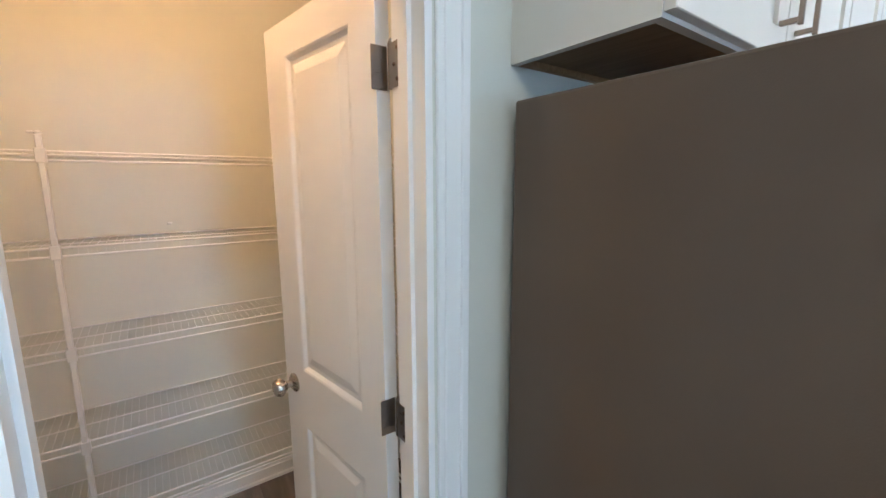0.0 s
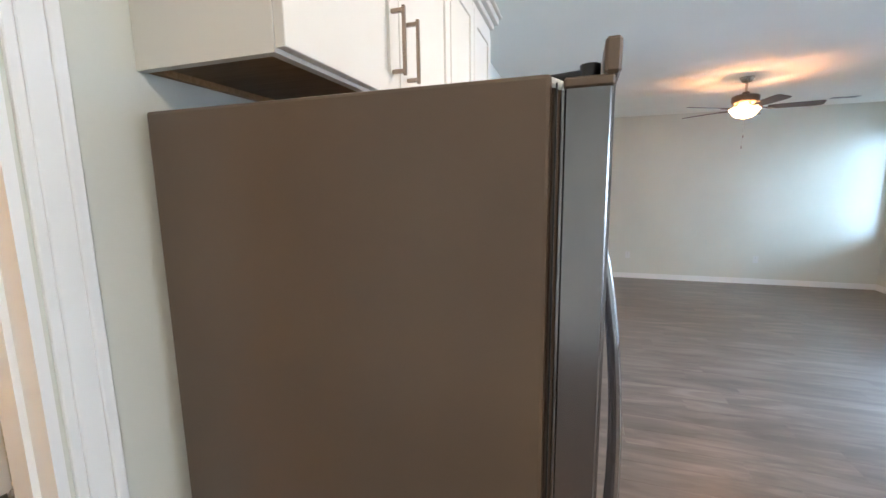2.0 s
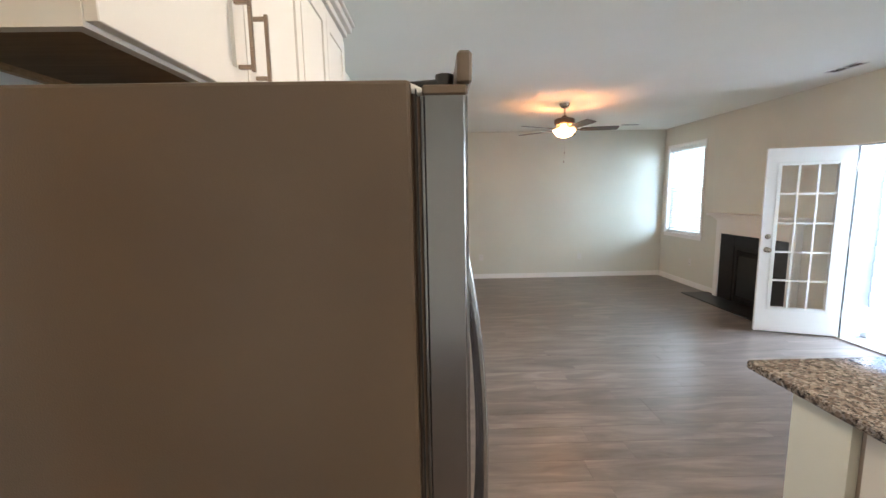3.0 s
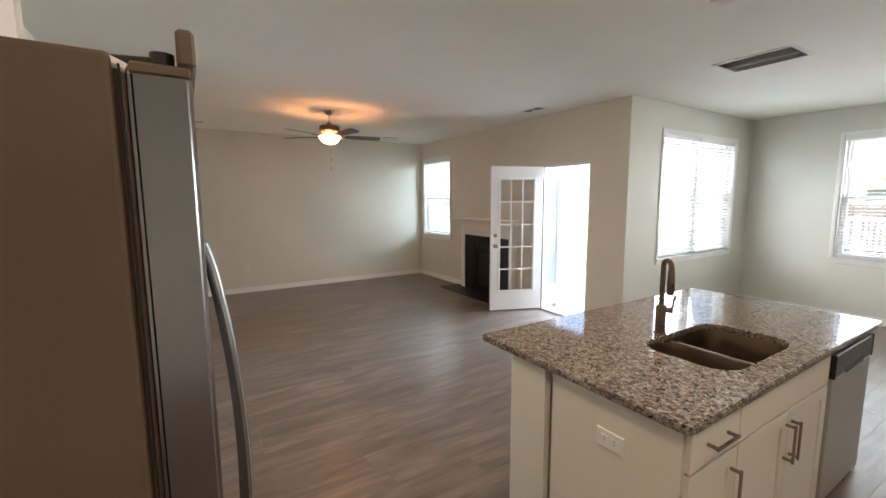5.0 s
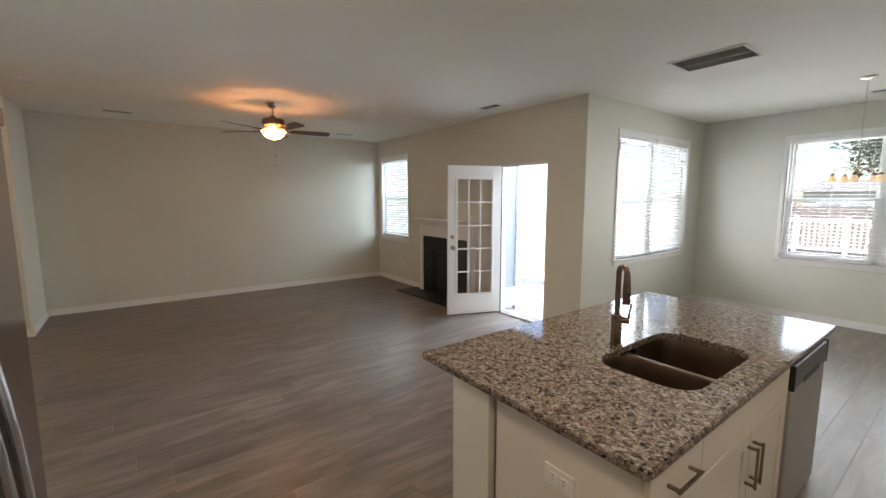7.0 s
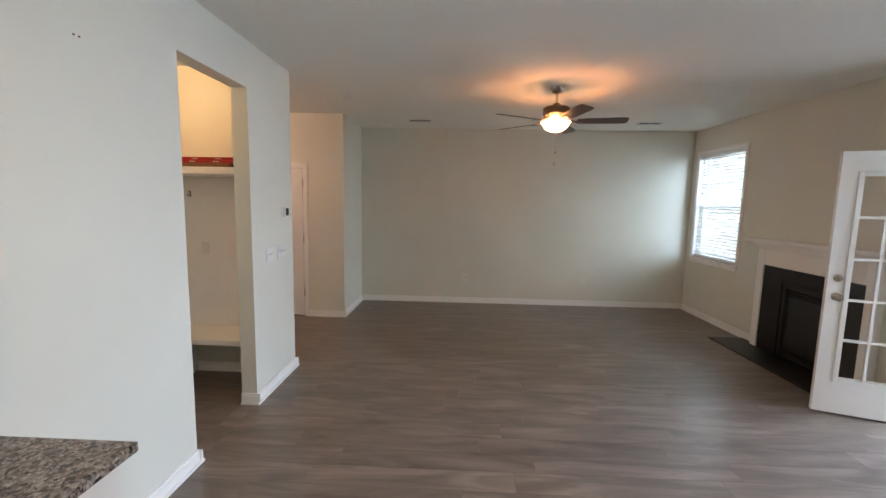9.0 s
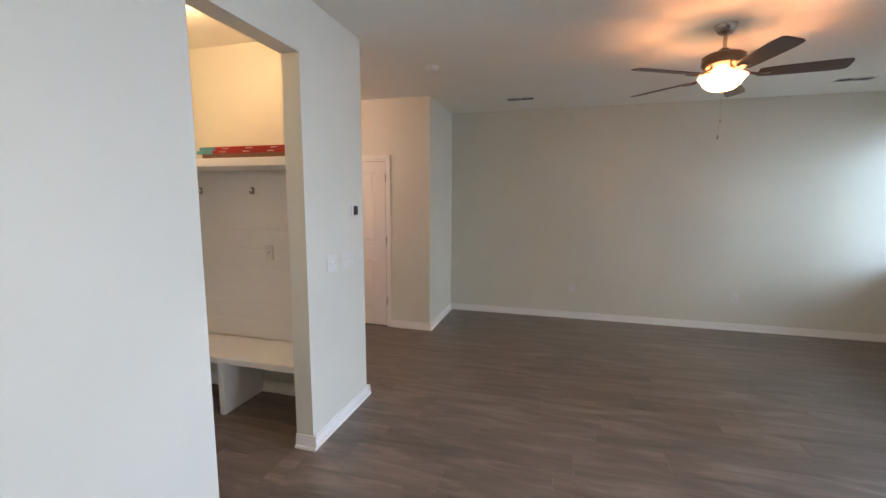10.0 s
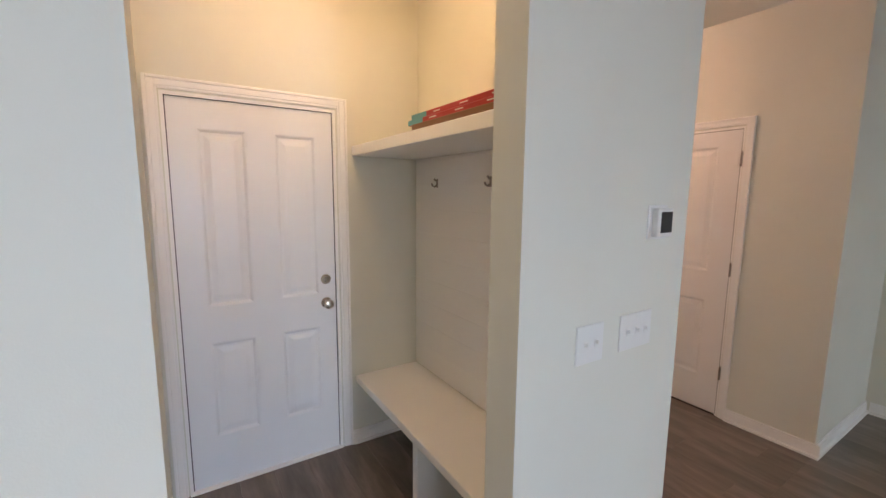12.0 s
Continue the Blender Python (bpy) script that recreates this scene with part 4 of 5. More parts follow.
def plate(name, m, w, h, label, cat, kind):
    """Wall plate, local x along the wall, y towards the room is -y, z up."""
    p = thing(name, m, label, cat, "wall plates")
    part("plate", bx(-w / 2, w / 2, -0.006, 0, -h / 2, h / 2, bev=0.002), M["plastic"], p)
    if kind[0] == "outlet":
        for s in (-1, 1):
            horizontal = w > h
            cx, cz = (s * 0.021, 0) if horizontal else (0, s * 0.021)
            r = part("receptacle", bx(cx - 0.015, cx + 0.015, -0.0085, -0.0055, cz - 0.015, cz + 0.015, bev=0.001), M["plastic"], p)
            for k in (-1, 1):
                ox, oz = (0.0, k * 0.006) if horizontal else (k * 0.006, 0.0)
                sx, sz = (0.004, 0.0012) if horizontal else (0.0012, 0.004)
                part("slot", bx(cx + ox - sx, cx + ox + sx, -0.0092, -0.008, cz + oz - sz + 0.002, cz + oz + sz + 0.002), M["dark"], r)
    else:
        n = kind[1]
        for i in range(n):
            cx = (i - (n - 1) / 2) * 0.046
            bm = B()
            box(bm, cx - 0.005, cx + 0.005, -0.008, -0.0055, -0.012, 0.012)
            box(bm, cx - 0.0038, cx + 0.0038, -0.018, -0.007, -0.002, 0.008, 0.001)
            part("toggle", bm, M["plastic"], p)
    for z in ((-h / 2 + 0.012, h / 2 - 0.012) if h > w or kind[0] != "outlet" else ()):
        bm = B(); cyl(bm, (0, -0.006, z), (0, -0.0072, z), 0.003, n=10)
        part("screw", bm, M["plastic"], p)
    return p


plate("outlet", pose(2.347, -2.0865, 0.717, 0, 0, 180), 0.114, 0.070, "white double outlet plate on the island's end panel", "outlet", ("outlet",))
plate("outlet", pose(XF, -1.665, 0.405, 0, 0, 90), 0.072, 0.116, "white double outlet on the living room end wall", "outlet", ("outlet",)).matrix_basis = pose(XF, -1.665, 0.405, 0, 0, -90)
plate("outlet", pose(XF, -3.555, 0.395, 0, 0, -90), 0.072, 0.116, "white double outlet on the living room end wall near the window", "outlet", ("outlet",))
plate("outlet", pose(8.30, YF, 0.40, 0, 0, 180), 0.072, 0.116, "white double outlet below the window beside the fireplace", "outlet", ("outlet",))
plate("light_switch", pose(6.022, 0, 1.152), 0.118, 0.116, "white two-gang switch plate on the grey wall", "light switch", ("switch", 2))
plate("light_switch", pose(6.243, 0, 1.155), 0.164, 0.116, "white three-gang switch plate on the grey wall", "light switch", ("switch", 3))
plate("light_switch", pose(MUD_X1 - 0.0125, 0.73, 1.155, 0, 0, -90), 0.072, 0.116, "white single switch plate on the mudroom boards", "light switch", ("switch", 1))

th = thing("thermostat", pose(6.328, 0, 1.495), "white thermostat with dark square display on the grey wall", "thermostat")
part("wall_plate", bx(-0.060, 0.044, -0.006, 0, -0.053, 0.055, bev=0.002), M["plastic"], th)
part("housing", bx(-0.042, 0.042, -0.026, -0.006, -0.045, 0.045, bev=0.004, seg=2), M["plastic"], th)
part("display", bx(-0.026, 0.036, -0.0275, -0.0255, -0.032, 0.034, bev=0.001), M["screen"], th)
sm = thing("wall_screw", pose(4.399, 0, 2.247), "two small dark screws stuck in the grey wall", "screw")
bm = B(); cyl(bm, (-0.012, 0, 0), (-0.012, -0.004, 0), 0.004, n=10)
part("screw_head", bm, M["nickel_dark"], sm)
bm = B(); cyl(bm, (0.012, 0, 0), (0.012, -0.004, 0), 0.004, n=10)
part("screw_head", bm, M["nickel_dark"], sm)


def dishwasher():
    d = thing("dishwasher", pose(0, 0, 0), "stainless dishwasher with black control strip built into the island", "dishwasher")
    y0, y1 = -3.930, -3.336
    part("body", bx(FX + 0.004, 2.600, y0 + 0.004, y1 - 0.004, 0.02, 0.868), M["black"], d)
    part("door", bx(FX - 0.030, FX + 0.003, y0 + 0.003, y1 - 0.003, 0.105, 0.745, bev=0.004, seg=2), M["dwsteel"], d, "brushed stainless door panel")
    strip = part("control_strip", bx(FX - 0.036, FX + 0.003, y0 + 0.012, y1 - 0.012, 0.752, 0.866, bev=0.008, seg=2), M["dwdark"], d, "dark steel control strip")
    for ya, yb in ((y0 + 0.002, y0 + 0.0115), (y1 - 0.0115, y1 - 0.002)):
        part("end_cap", bx(FX - 0.038, FX + 0.003, ya, yb, 0.750, 0.868, bev=0.003, seg=2), M["black"], strip, "glossy black end cap")
    part("grip_slot", bx(FX - 0.0375, FX - 0.0355, y0 + 0.16, y1 - 0.16, 0.758, 0.780, bev=0.0008), M["black"], strip, "black pocket grip")
    part("grip_lip", bx(FX - 0.040, FX - 0.0358, y0 + 0.15, y1 - 0.15, 0.752, 0.757, bev=0.001), M["chrome"], strip, "bright steel lip")
    part("kick_plate", bx(FX + 0.03, FX + 0.045, y0 + 0.006, y1 - 0.006, 0.0, 0.10), M["black"], d)
    for y in (y0 + 0.04, y1 - 0.04):
        bm = B(); cyl(bm, (FX + 0.02, y, 0), (FX + 0.02, y, 0.03), 0.015, n=12)
        part("foot", bm, M["black"], d)


dishwasher()


def sink():
    s = thing("kitchen_sink", pose(0, 0, 0), "undermount double-bowl brushed steel sink in the island", "sink")
    split0, split1 = -2.888, -2.862
    for ya, yb, depth in ((split1, SY1 + 0.006, 0.19), (SY0 - 0.006, split0, 0.21)):
        bm = B()
        rings = []
        for inset, z in ((0.0, 0.882), (0.004, 0.872), (0.012, 0.90 - depth), (0.028, 0.885 - depth), (0.09, 0.880 - depth)):
            rings.append([bm.verts.new((x, y, z)) for x, y in rounded(SX0 - 0.006 + inset, SX1 + 0.006 - inset, ya + inset, yb - inset, max(0.03, 0.10 - inset), 6)])
        for a, b in zip(rings, rings[1:]):
            for i in range(len(a)):
                bm.faces.new((a[i], a[(i + 1) % len(a)], b[(i + 1) % len(a)], b[i]))
        bm.faces.new(rings[-1])
        bowl = part("bowl", bm, M["sinksteel"], s, "brushed steel bowl", True)
        cx, cy = (SX0 + SX1) / 2, (ya + yb) / 2
        bm = B(); lathe(bm, [(0.055, 0.0), (0.050, 0.004), (0.035, 0.001), (0.0, 0.0)], 24, Matrix.Translation((cx, cy, 0.8805 - depth)))
        part("drain", bm, M["nickel"], bowl, "round steel strainer", True)
    part("divider", slab_with_hole([(SX0 - 0.012, SY0 - 0.012), (SX1 + 0.012, SY0 - 0.012), (SX1 + 0.012, SY1 + 0.012), (SX0 - 0.012, SY1 + 0.012)], rounded(SX0 - 0.005, SX1 + 0.005, SY0 - 0.005, SY1 + 0.005, 0.105, 6), 0.880, 0.8835, 0.0005), M["sinksteel"], s)
    bm = B(); box(bm, SX0 - 0.004, SX1 + 0.004, split0 - 0.004, split1 + 0.004, 0.862, 0.880, 0.006, 2)
    for sx in (SX0 + 0.004, SX1 - 0.004):
        box(bm, sx - 0.03, sx + 0.03, split0 - 0.012, split1 + 0.012, 0.862, 0.878, 0.004)
    part("bridge", bm, M["sinksteel"], s)


sink()


def faucet():
    f = thing("kitchen_faucet", pose(2.617, -2.845, 0.914, 0, 0, -30), "tall brushed bronze-nickel gooseneck faucet behind the sink", "faucet")
    bm = B(); lathe(bm, [(0.0, 0.0), (0.031, 0.0), (0.031, 0.005), (0.0255, 0.010), (0.0245, 0.02), (0.0245, 0.142), (0.0225, 0.146), (0.014, 0.148), (0.0, 0.148)], 28)
    part("base", bm, M["nickel_dark"], f, "", True)
    neck = [(0, 0, 0.14), (0, 0, 0.22), (0, 0, 0.30), (0, 0, 0.342)] + arc((-0.034, 0, 0.345), 0.034, 8, 172, 16)
    bm = B(); tube(bm, neck, 0.0125, 16)
    part("neck", bm, M["nickel_dark"], f, "", True)
    bm = B(); tube(bm, [(-0.0675, 0, 0.352), (-0.069, 0, 0.325), (-0.070, 0, 0.28), (-0.071, 0, 0.222), (-0.071, 0, 0.214)], [0.0130, 0.0150, 0.0175, 0.0175, 0.015], 18)
    head = part("spray_head", bm, M["nickel_dark"], f, "", True)
    bm = B(); box(bm, -0.092, -0.085, -0.006, 0.006, 0.252, 0.270, 0.002)
    part("spray_button", bm, M["black"], head, "black spray button")
    bm = B(); cyl(bm, (-0.010, -0.018, 0.122), (-0.0265, -0.047, 0.122), 0.015, n=18)
    tube(bm, [(-0.024, -0.042, 0.128), (-0.026, -0.046, 0.160), (-0.030, -0.052, 0.205)], [0.007, 0.0055, 0.0045], 12)
    part("lever", bm, M["nickel_dark"], f, "", True)


faucet()


# ---- mudroom bench and shelf ----
def mudroom():
    y0, y1, xf, xb = T + 0.001, MUD_Y - 0.001, 5.905, MUD_X1 - 0.0135
    b = thing("mudroom_bench", pose(0, 0, 0), "white built-in mudroom bench with open cubbies on plank floor", "bench")
    part("seat", bx(xf, xb, y0, y1, 0.400, 0.447, bev=0.004), M["trim"], b)
    for y in (0.876,):
        part("divider", bx(xf + 0.018, xb, y - 0.022, y + 0.022, 0.0, 0.3995, bev=0.002), M["trim"], b)
    s = thing("wall_shelf", pose(0, 0, 0), "thick white built-in shelf above the mudroom hooks", "shelf")
    part("shelf_board", bx(xf, xb, y0, y1, 1.793, 1.848, bev=0.003), M["trim"], s)
    p = thing("shiplap_panelling", pose(0, 0, 0), "cream painted shiplap boards behind the mudroom bench", "wall panelling")
    z = 0.4475
    while z < 1.79:
        zt = min(z + 0.147, 1.7915)
        part("board", bx(MUD_X1 - 0.0125, MUD_X1 - 0.0005, y0, y1, z, zt, bev=0.0006), M["trim"], p)
        z = zt + 0.0009
    for y in (1.350, 0.850, 0.350):
        h = thing("coat_hook", pose(MUD_X1 - 0.0127, y, 1.640), "small satin bronze coat hook on cream boards", "coat hook", "coat hooks")
        part("back_plate", bx(-0.004, 0, -0.009, 0.009, -0.026, 0.026, bev=0.002), M["hinge"], h)
        bm = B(); tube(bm, [(-0.003, 0, -0.010), (-0.020, 0, -0.022), (-0.034, 0, -0.016), (-0.038, 0, -0.002)], [0.0055, 0.005, 0.005, 0.006], 10)
        part("lower_prong", bm, M["hinge"], h, "", True)
        bm = B(); tube(bm, [(-0.003, 0, 0.012), (-0.014, 0, 0.016), (-0.022, 0, 0.026)], [0.0055, 0.005, 0.006], 10)
        part("upper_prong", bm, M["hinge"], h, "", True)
    for k, (z0, z1, ya, yb, x0, x1, nm) in enumerate(((1.8485, 1.879, 0.26, 0.915, 5.93, 6.25, "low"), (1.8795, 1.902, 0.20, 0.965, 5.94, 6.26, "mid"), (1.9025, 1.927, 0.22, 0.950, 5.950, 6.255, "top"))):
        c = thing("flat_box", pose(0, 0, 0), "flat glossy red and teal box on the mudroom shelf" if k else "flat brown cardboard box under two printed boxes", "box", "boxes on the shelf")
        part("carton", bx(x0, x1, ya, yb, z0, z1, bev=0.002), M["red"] if k else M["card"], c)
        if k:
            part("printed_end", bx(x0 - 0.0012, x1 - 0.01, yb - 0.13, yb + 0.0012, z0 + 0.001, z1 - 0.001), M["teal"], c, "teal printed end")
            for q in range(3):
                part("printed_line", bx(x0 - 0.0018, x0 - 0.0008, yb - 0.24 - q * 0.19, yb - 0.19 - q * 0.19, z0 + 0.010, z0 + 0.014), M["wall"], c, "pale printed bar")
            for q in (0.03, 0.20):
                bm = B(); cyl(bm, (x0 + q, yb + 0.001, (z0 + z1) / 2), (x0 + q, yb + 0.010, (z0 + z1) / 2), 0.006, n=12)
                part("end_peg", bm, M["black"], c, "", True)


mudroom()


# ---- pantry wire shelving ----
def wire_shelf(m, w, depth, brackets, label):
    """Local: x along, y from the wall at 0 to -depth, top at z 0."""
    s = thing("wire_shelf", m, label, "wire shelf", "pantry shelves")
    bm = B(); tube(bm, [(0, -depth, 0), (w, -depth, 0)], 0.0042, 8); part("front_rod", bm, M["wire"], s)
    bm = B(); tube(bm, [(0, -depth, -0.030), (w, -depth, -0.030)], 0.0042, 8); part("lip_rod", bm, M["wire"], s)
    bm = B(); tube(bm, [(0, -0.008, 0), (w, -0.008, 0)], 0.0035, 8); part("back_rod", bm, M["wire"], s)
    bm = B(); tube(bm, [(0, -depth / 2, -0.004), (w, -depth / 2, -0.004)], 0.003, 8); part("middle_rod", bm, M["wire"], s)
    bm = B()
    n = int(w / 0.0254)
    for i in range(n + 1):
        x = w * i / n
        for a, b in (((x, -0.004, 0.003), (x, -depth, 0.003)), ((x, -depth - 0.003, 0.003), (x, -depth - 0.003, -0.030))):
            lo = [min(a[k], b[k]) - 0.0004 for k in range(3)]; hi = [max(a[k], b[k]) + 0.0004 for k in range(3)]
            box(bm, lo[0], hi[0], lo[1], hi[1], lo[2], hi[2])
    tagged(part("wire_grid", bm, M["wire"], s), "", "", "", "stuff")
    for x in brackets:
        bm = B(); tube(bm, [(x, -0.004, -0.28), (x, -depth + 0.02, -0.004)], 0.004, 8)
        box(bm, x - 0.008, x + 0.008, -0.006, -0.0005, -0.30, -0.26, 0.002)
        part("bracket", bm, M["wire"], s)
    return s


SH = (1.712, 1.385, 1.015, 0.652, 0.335)
px0, px1, py0, py1 = PAN
for z in SH:
    wire_shelf(pose(px0 + 0.01, py1, z), px1 - px0 - 0.02, 0.305, (), "white coated wire shelf along the pantry back wall")
    wire_shelf(pose(px1, py1 - 0.32, z, 0, 0, -90), py1 - 0.32 - py0 - 0.03, 0.305, (), "white coated wire shelf along the pantry side wall")
pl = thing("shelf_pole", pose(1.185, py1 - 0.318, 0), "white vertical support pole clipped to the wire shelves", "support pole")
part("pole", bx(-0.009, 0.009, -0.009, 0.009, 0.0, 1.765, bev=0.003), M["plastic"], pl)
for z in SH:
    part("clip", bx(-0.014, 0.014, -0.011, 0.012, z - 0.038, z + 0.010, bev=0.002), M["plastic"], pl)
bm = B(); lathe(bm, [(0.0, 0.0), (0.010, 0.0), (0.012, 0.006), (0.006, 0.012), (0.0, 0.012)], 14, Matrix.Translation((0, 0, 1.766)))
part("cap", bm, M["plastic"], pl, "", True)
for x in (1.53, 1.12):
    c = thing("wall_clip", pose(x, py1, 1.428 if x > 1.3 else 1.80), "small white shelf clip screwed to the pantry wall", "clip", "pantry wall clips")
    part("clip_body", bx(-0.009, 0.009, -0.012, 0, -0.005, 0.005, bev=0.002), M["plastic"], c)


# ---- fireplace ----
def fireplace():
    f = thing("fireplace", pose(0, YF, 0), "white mantel with black marble surround and black firebox", "fireplace")
    bl, br, wl, wr = 7.490, 6.300, 7.585, 6.205
    box_l, box_r, bt = 7.215, 6.575, 0.815
    part("mantel_leg", bx(bl + 0.001, wl, 0.001, 0.085, 0.0, 1.16, bev=0.003), M["trim"], f)
    part("mantel_leg", bx(wr, br - 0.001, 0.001, 0.085, 0.0, 1.16, bev=0.003), M["trim"], f)
    part("frieze", bx(br, bl, 0.001, 0.084, 0.972, 1.16, bev=0.003), M["trim"], f)
    bm = B()
    for i, (z0, z1, d) in enumerate(((1.161, 1.185, 0.100), (1.186, 1.210, 0.122), (1.211, 1.232, 0.145))):
        box(bm, wr - d + 0.09, wl + d - 0.09, 0.001, d, z0, z1, 0.004)
    part("bed_moulding", bm, M["trim"], f)
    part("mantel_shelf", bx(wr - 0.09, wl + 0.09, 0.001, 0.195, 1.233, 1.268, bev=0.004), M["trim"], f)
    for x0, x1, z0, z1 in ((box_l, bl, 0.0, 0.97), (br, box_r, 0.0, 0.97), (box_r + 0.001, box_l - 0.001, bt, 0.97)):
        part("surround_tile", bx(x0, x1, 0.001, 0.070, z0, z1, bev=0.002), M["marble"], f, "polished black marble slab")
    part("firebox_frame", bx(box_r + 0.002, box_l - 0.002, 0.004, 0.058, bt - 0.055, bt - 0.002, bev=0.004), M["firebox"], f)
    part("firebox_frame", bx(box_l - 0.045, box_l - 0.002, 0.004, 0.058, 0.0, bt - 0.056, bev=0.004), M["firebox"], f)
    part("firebox_frame", bx(box_r + 0.002, box_r + 0.045, 0.004, 0.058, 0.0, bt - 0.056, bev=0.004), M["firebox"], f)
    for z0 in (0.03, bt - 0.135):
        for k in range(3):
            part("louvre", bx(box_r + 0.05, box_l - 0.05, 0.01, 0.05, z0 + k * 0.024, z0 + k * 0.024 + 0.012, bev=0.002), M["firebox"], f)
    part("firebox_back", bx(box_r + 0.046, box_l - 0.046, 0.002, 0.010, 0.0, bt - 0.057), M["firebox"], f)
    part("glass_front", bx(box_r + 0.05, box_l - 0.05, 0.028, 0.033, 0.105, bt - 0.145), M["black"], f, "dark fireplace glass")
    for i in range(3):
        bm = B(); cyl(bm, (6.66 + i * 0.02, 0.016 + 0.0, 0.12 + 0.028 * i), (7.12 - i * 0.02, 0.018, 0.125 + 0.03 * i), 0.006, n=8)
        part("log", bm, M["bark"], f)
    hearth = thing("hearth", pose(0, YF, 0), "flush black marble hearth slab on the plank floor", "hearth")
    part("hearth_slab", bx(6.01, 7.78, 0.001, 0.445, 0.0, 0.014, bev=0.003), M["marble"], hearth)


fireplace()


# ---- ceiling things ----
def fan():
    f = thing("ceiling_fan", pose(6.915, -2.485, CEIL), "five-blade ceiling fan with dark blades and lit bowl light", "ceiling fan")
    bm = B(); lathe(bm, [(0.0, 0.0), (0.070, 0.0), (0.068, -0.012), (0.045, -0.050), (0.030, -0.058), (0.0, -0.058)], 32)
    part("canopy", bm, M["nickel"], f, "satin nickel canopy", True)
    bm = B(); cyl(bm, (0, 0, -0.055), (0, 0, -0.165), 0.012, n=16)
    part("downrod", bm, M["nickel"], f, "", True)
    bm = B(); lathe(bm, [(0.0, -0.150), (0.030, -0.152), (0.040, -0.175), (0.105, -0.185), (0.128, -0.200), (0.130, -0.250), (0.112, -0.275), (0.085, -0.285), (0.0, -0.285)], 40)
    part("motor", bm, M["nickel_dark"], f, "bronze-nickel motor housing", True)
    bm = B(); lathe(bm, [(0.0, -0.286), (0.080, -0.286), (0.060, -0.305), (0.050, -0.322), (0.030, -0.330), (0.0, -0.330)], 40)
    part("light_fitter", bm, M["nickel"], f, "", True)
    bm = B(); lathe(bm, [(0.0, -0.425), (0.03, -0.424), (0.075, -0.411), (0.108, -0.386), (0.126, -0.356), (0.145, -0.332), (0.141, -0.330), (0.120, -0.354), (0.102, -0.382), (0.070, -0.405), (0.0, -0.419)], 40)
    part("glass_bowl", bm, M["amber"], f, "lit frosted glass bowl", True)
    bm = B(); lathe(bm, [(0.0, -0.448), (0.008, -0.446), (0.012, -0.434), (0.010, -0.426), (0.0, -0.4255)], 16)
    part("finial", bm, M["nickel"], f, "", True)
    for i in range(5):
        a = -98.4 + 72 * i
        r = pose(0, 0, -0.324, 0, 0, a)
        bm = B()
        tube(bm, [(0.085, 0, 0.040), (0.12, 0, 0.022), (0.16, 0, 0.0), (0.20, 0, -0.007)], [0.010, 0.009, 0.008, 0.008], 10)
        box(bm, 0.185, 0.27, -0.028, 0.028, -0.009, -0.005, 0.001)
        part("blade_iron", bm, M["nickel_dark"], f, "", True, r)
        bm = B()
        outline = [(0.20, -0.048), (0.30, -0.058), (0.58, -0.066), (0.655, -0.060), (0.668, -0.040), (0.668, 0.040), (0.655, 0.060), (0.58, 0.066), (0.30, 0.058), (0.20, 0.048)]
        lo = [bm.verts.new((x, y, -0.003)) for x, y in outline]
        hi = [bm.verts.new((x, y, 0.003)) for x, y in outline]
        for k in range(len(lo)):
            bm.faces.new((lo[k], lo[(k + 1) % len(lo)], hi[(k + 1) % len(lo)], hi[k]))
        bm.faces.new(lo[::-1]), bm.faces.new(hi)
        part("blade", bm, M["blade"], f, "dark walnut blade", False, r @ pose(0, 0, 0, -12))
    for x, y, z in ((0.012, -0.012, -0.600), (-0.020, 0.005, -0.715)):
        bm = B(); cyl(bm, (x, y, -0.33), (x, y, z), 0.0005, n=6)
        ch = part("pull_chain", bm, M["nickel"], f)
        bm = B(); lathe(bm, [(0.0, 0.018), (0.004, 0.014), (0.008, -0.006), (0.006, -0.016), (0.0, -0.018)], 12, Matrix.Translation((x, y, z - 0.016)))
        part("pull_fob", bm, M["filler"], ch, "dark pull fob", True)


fan()


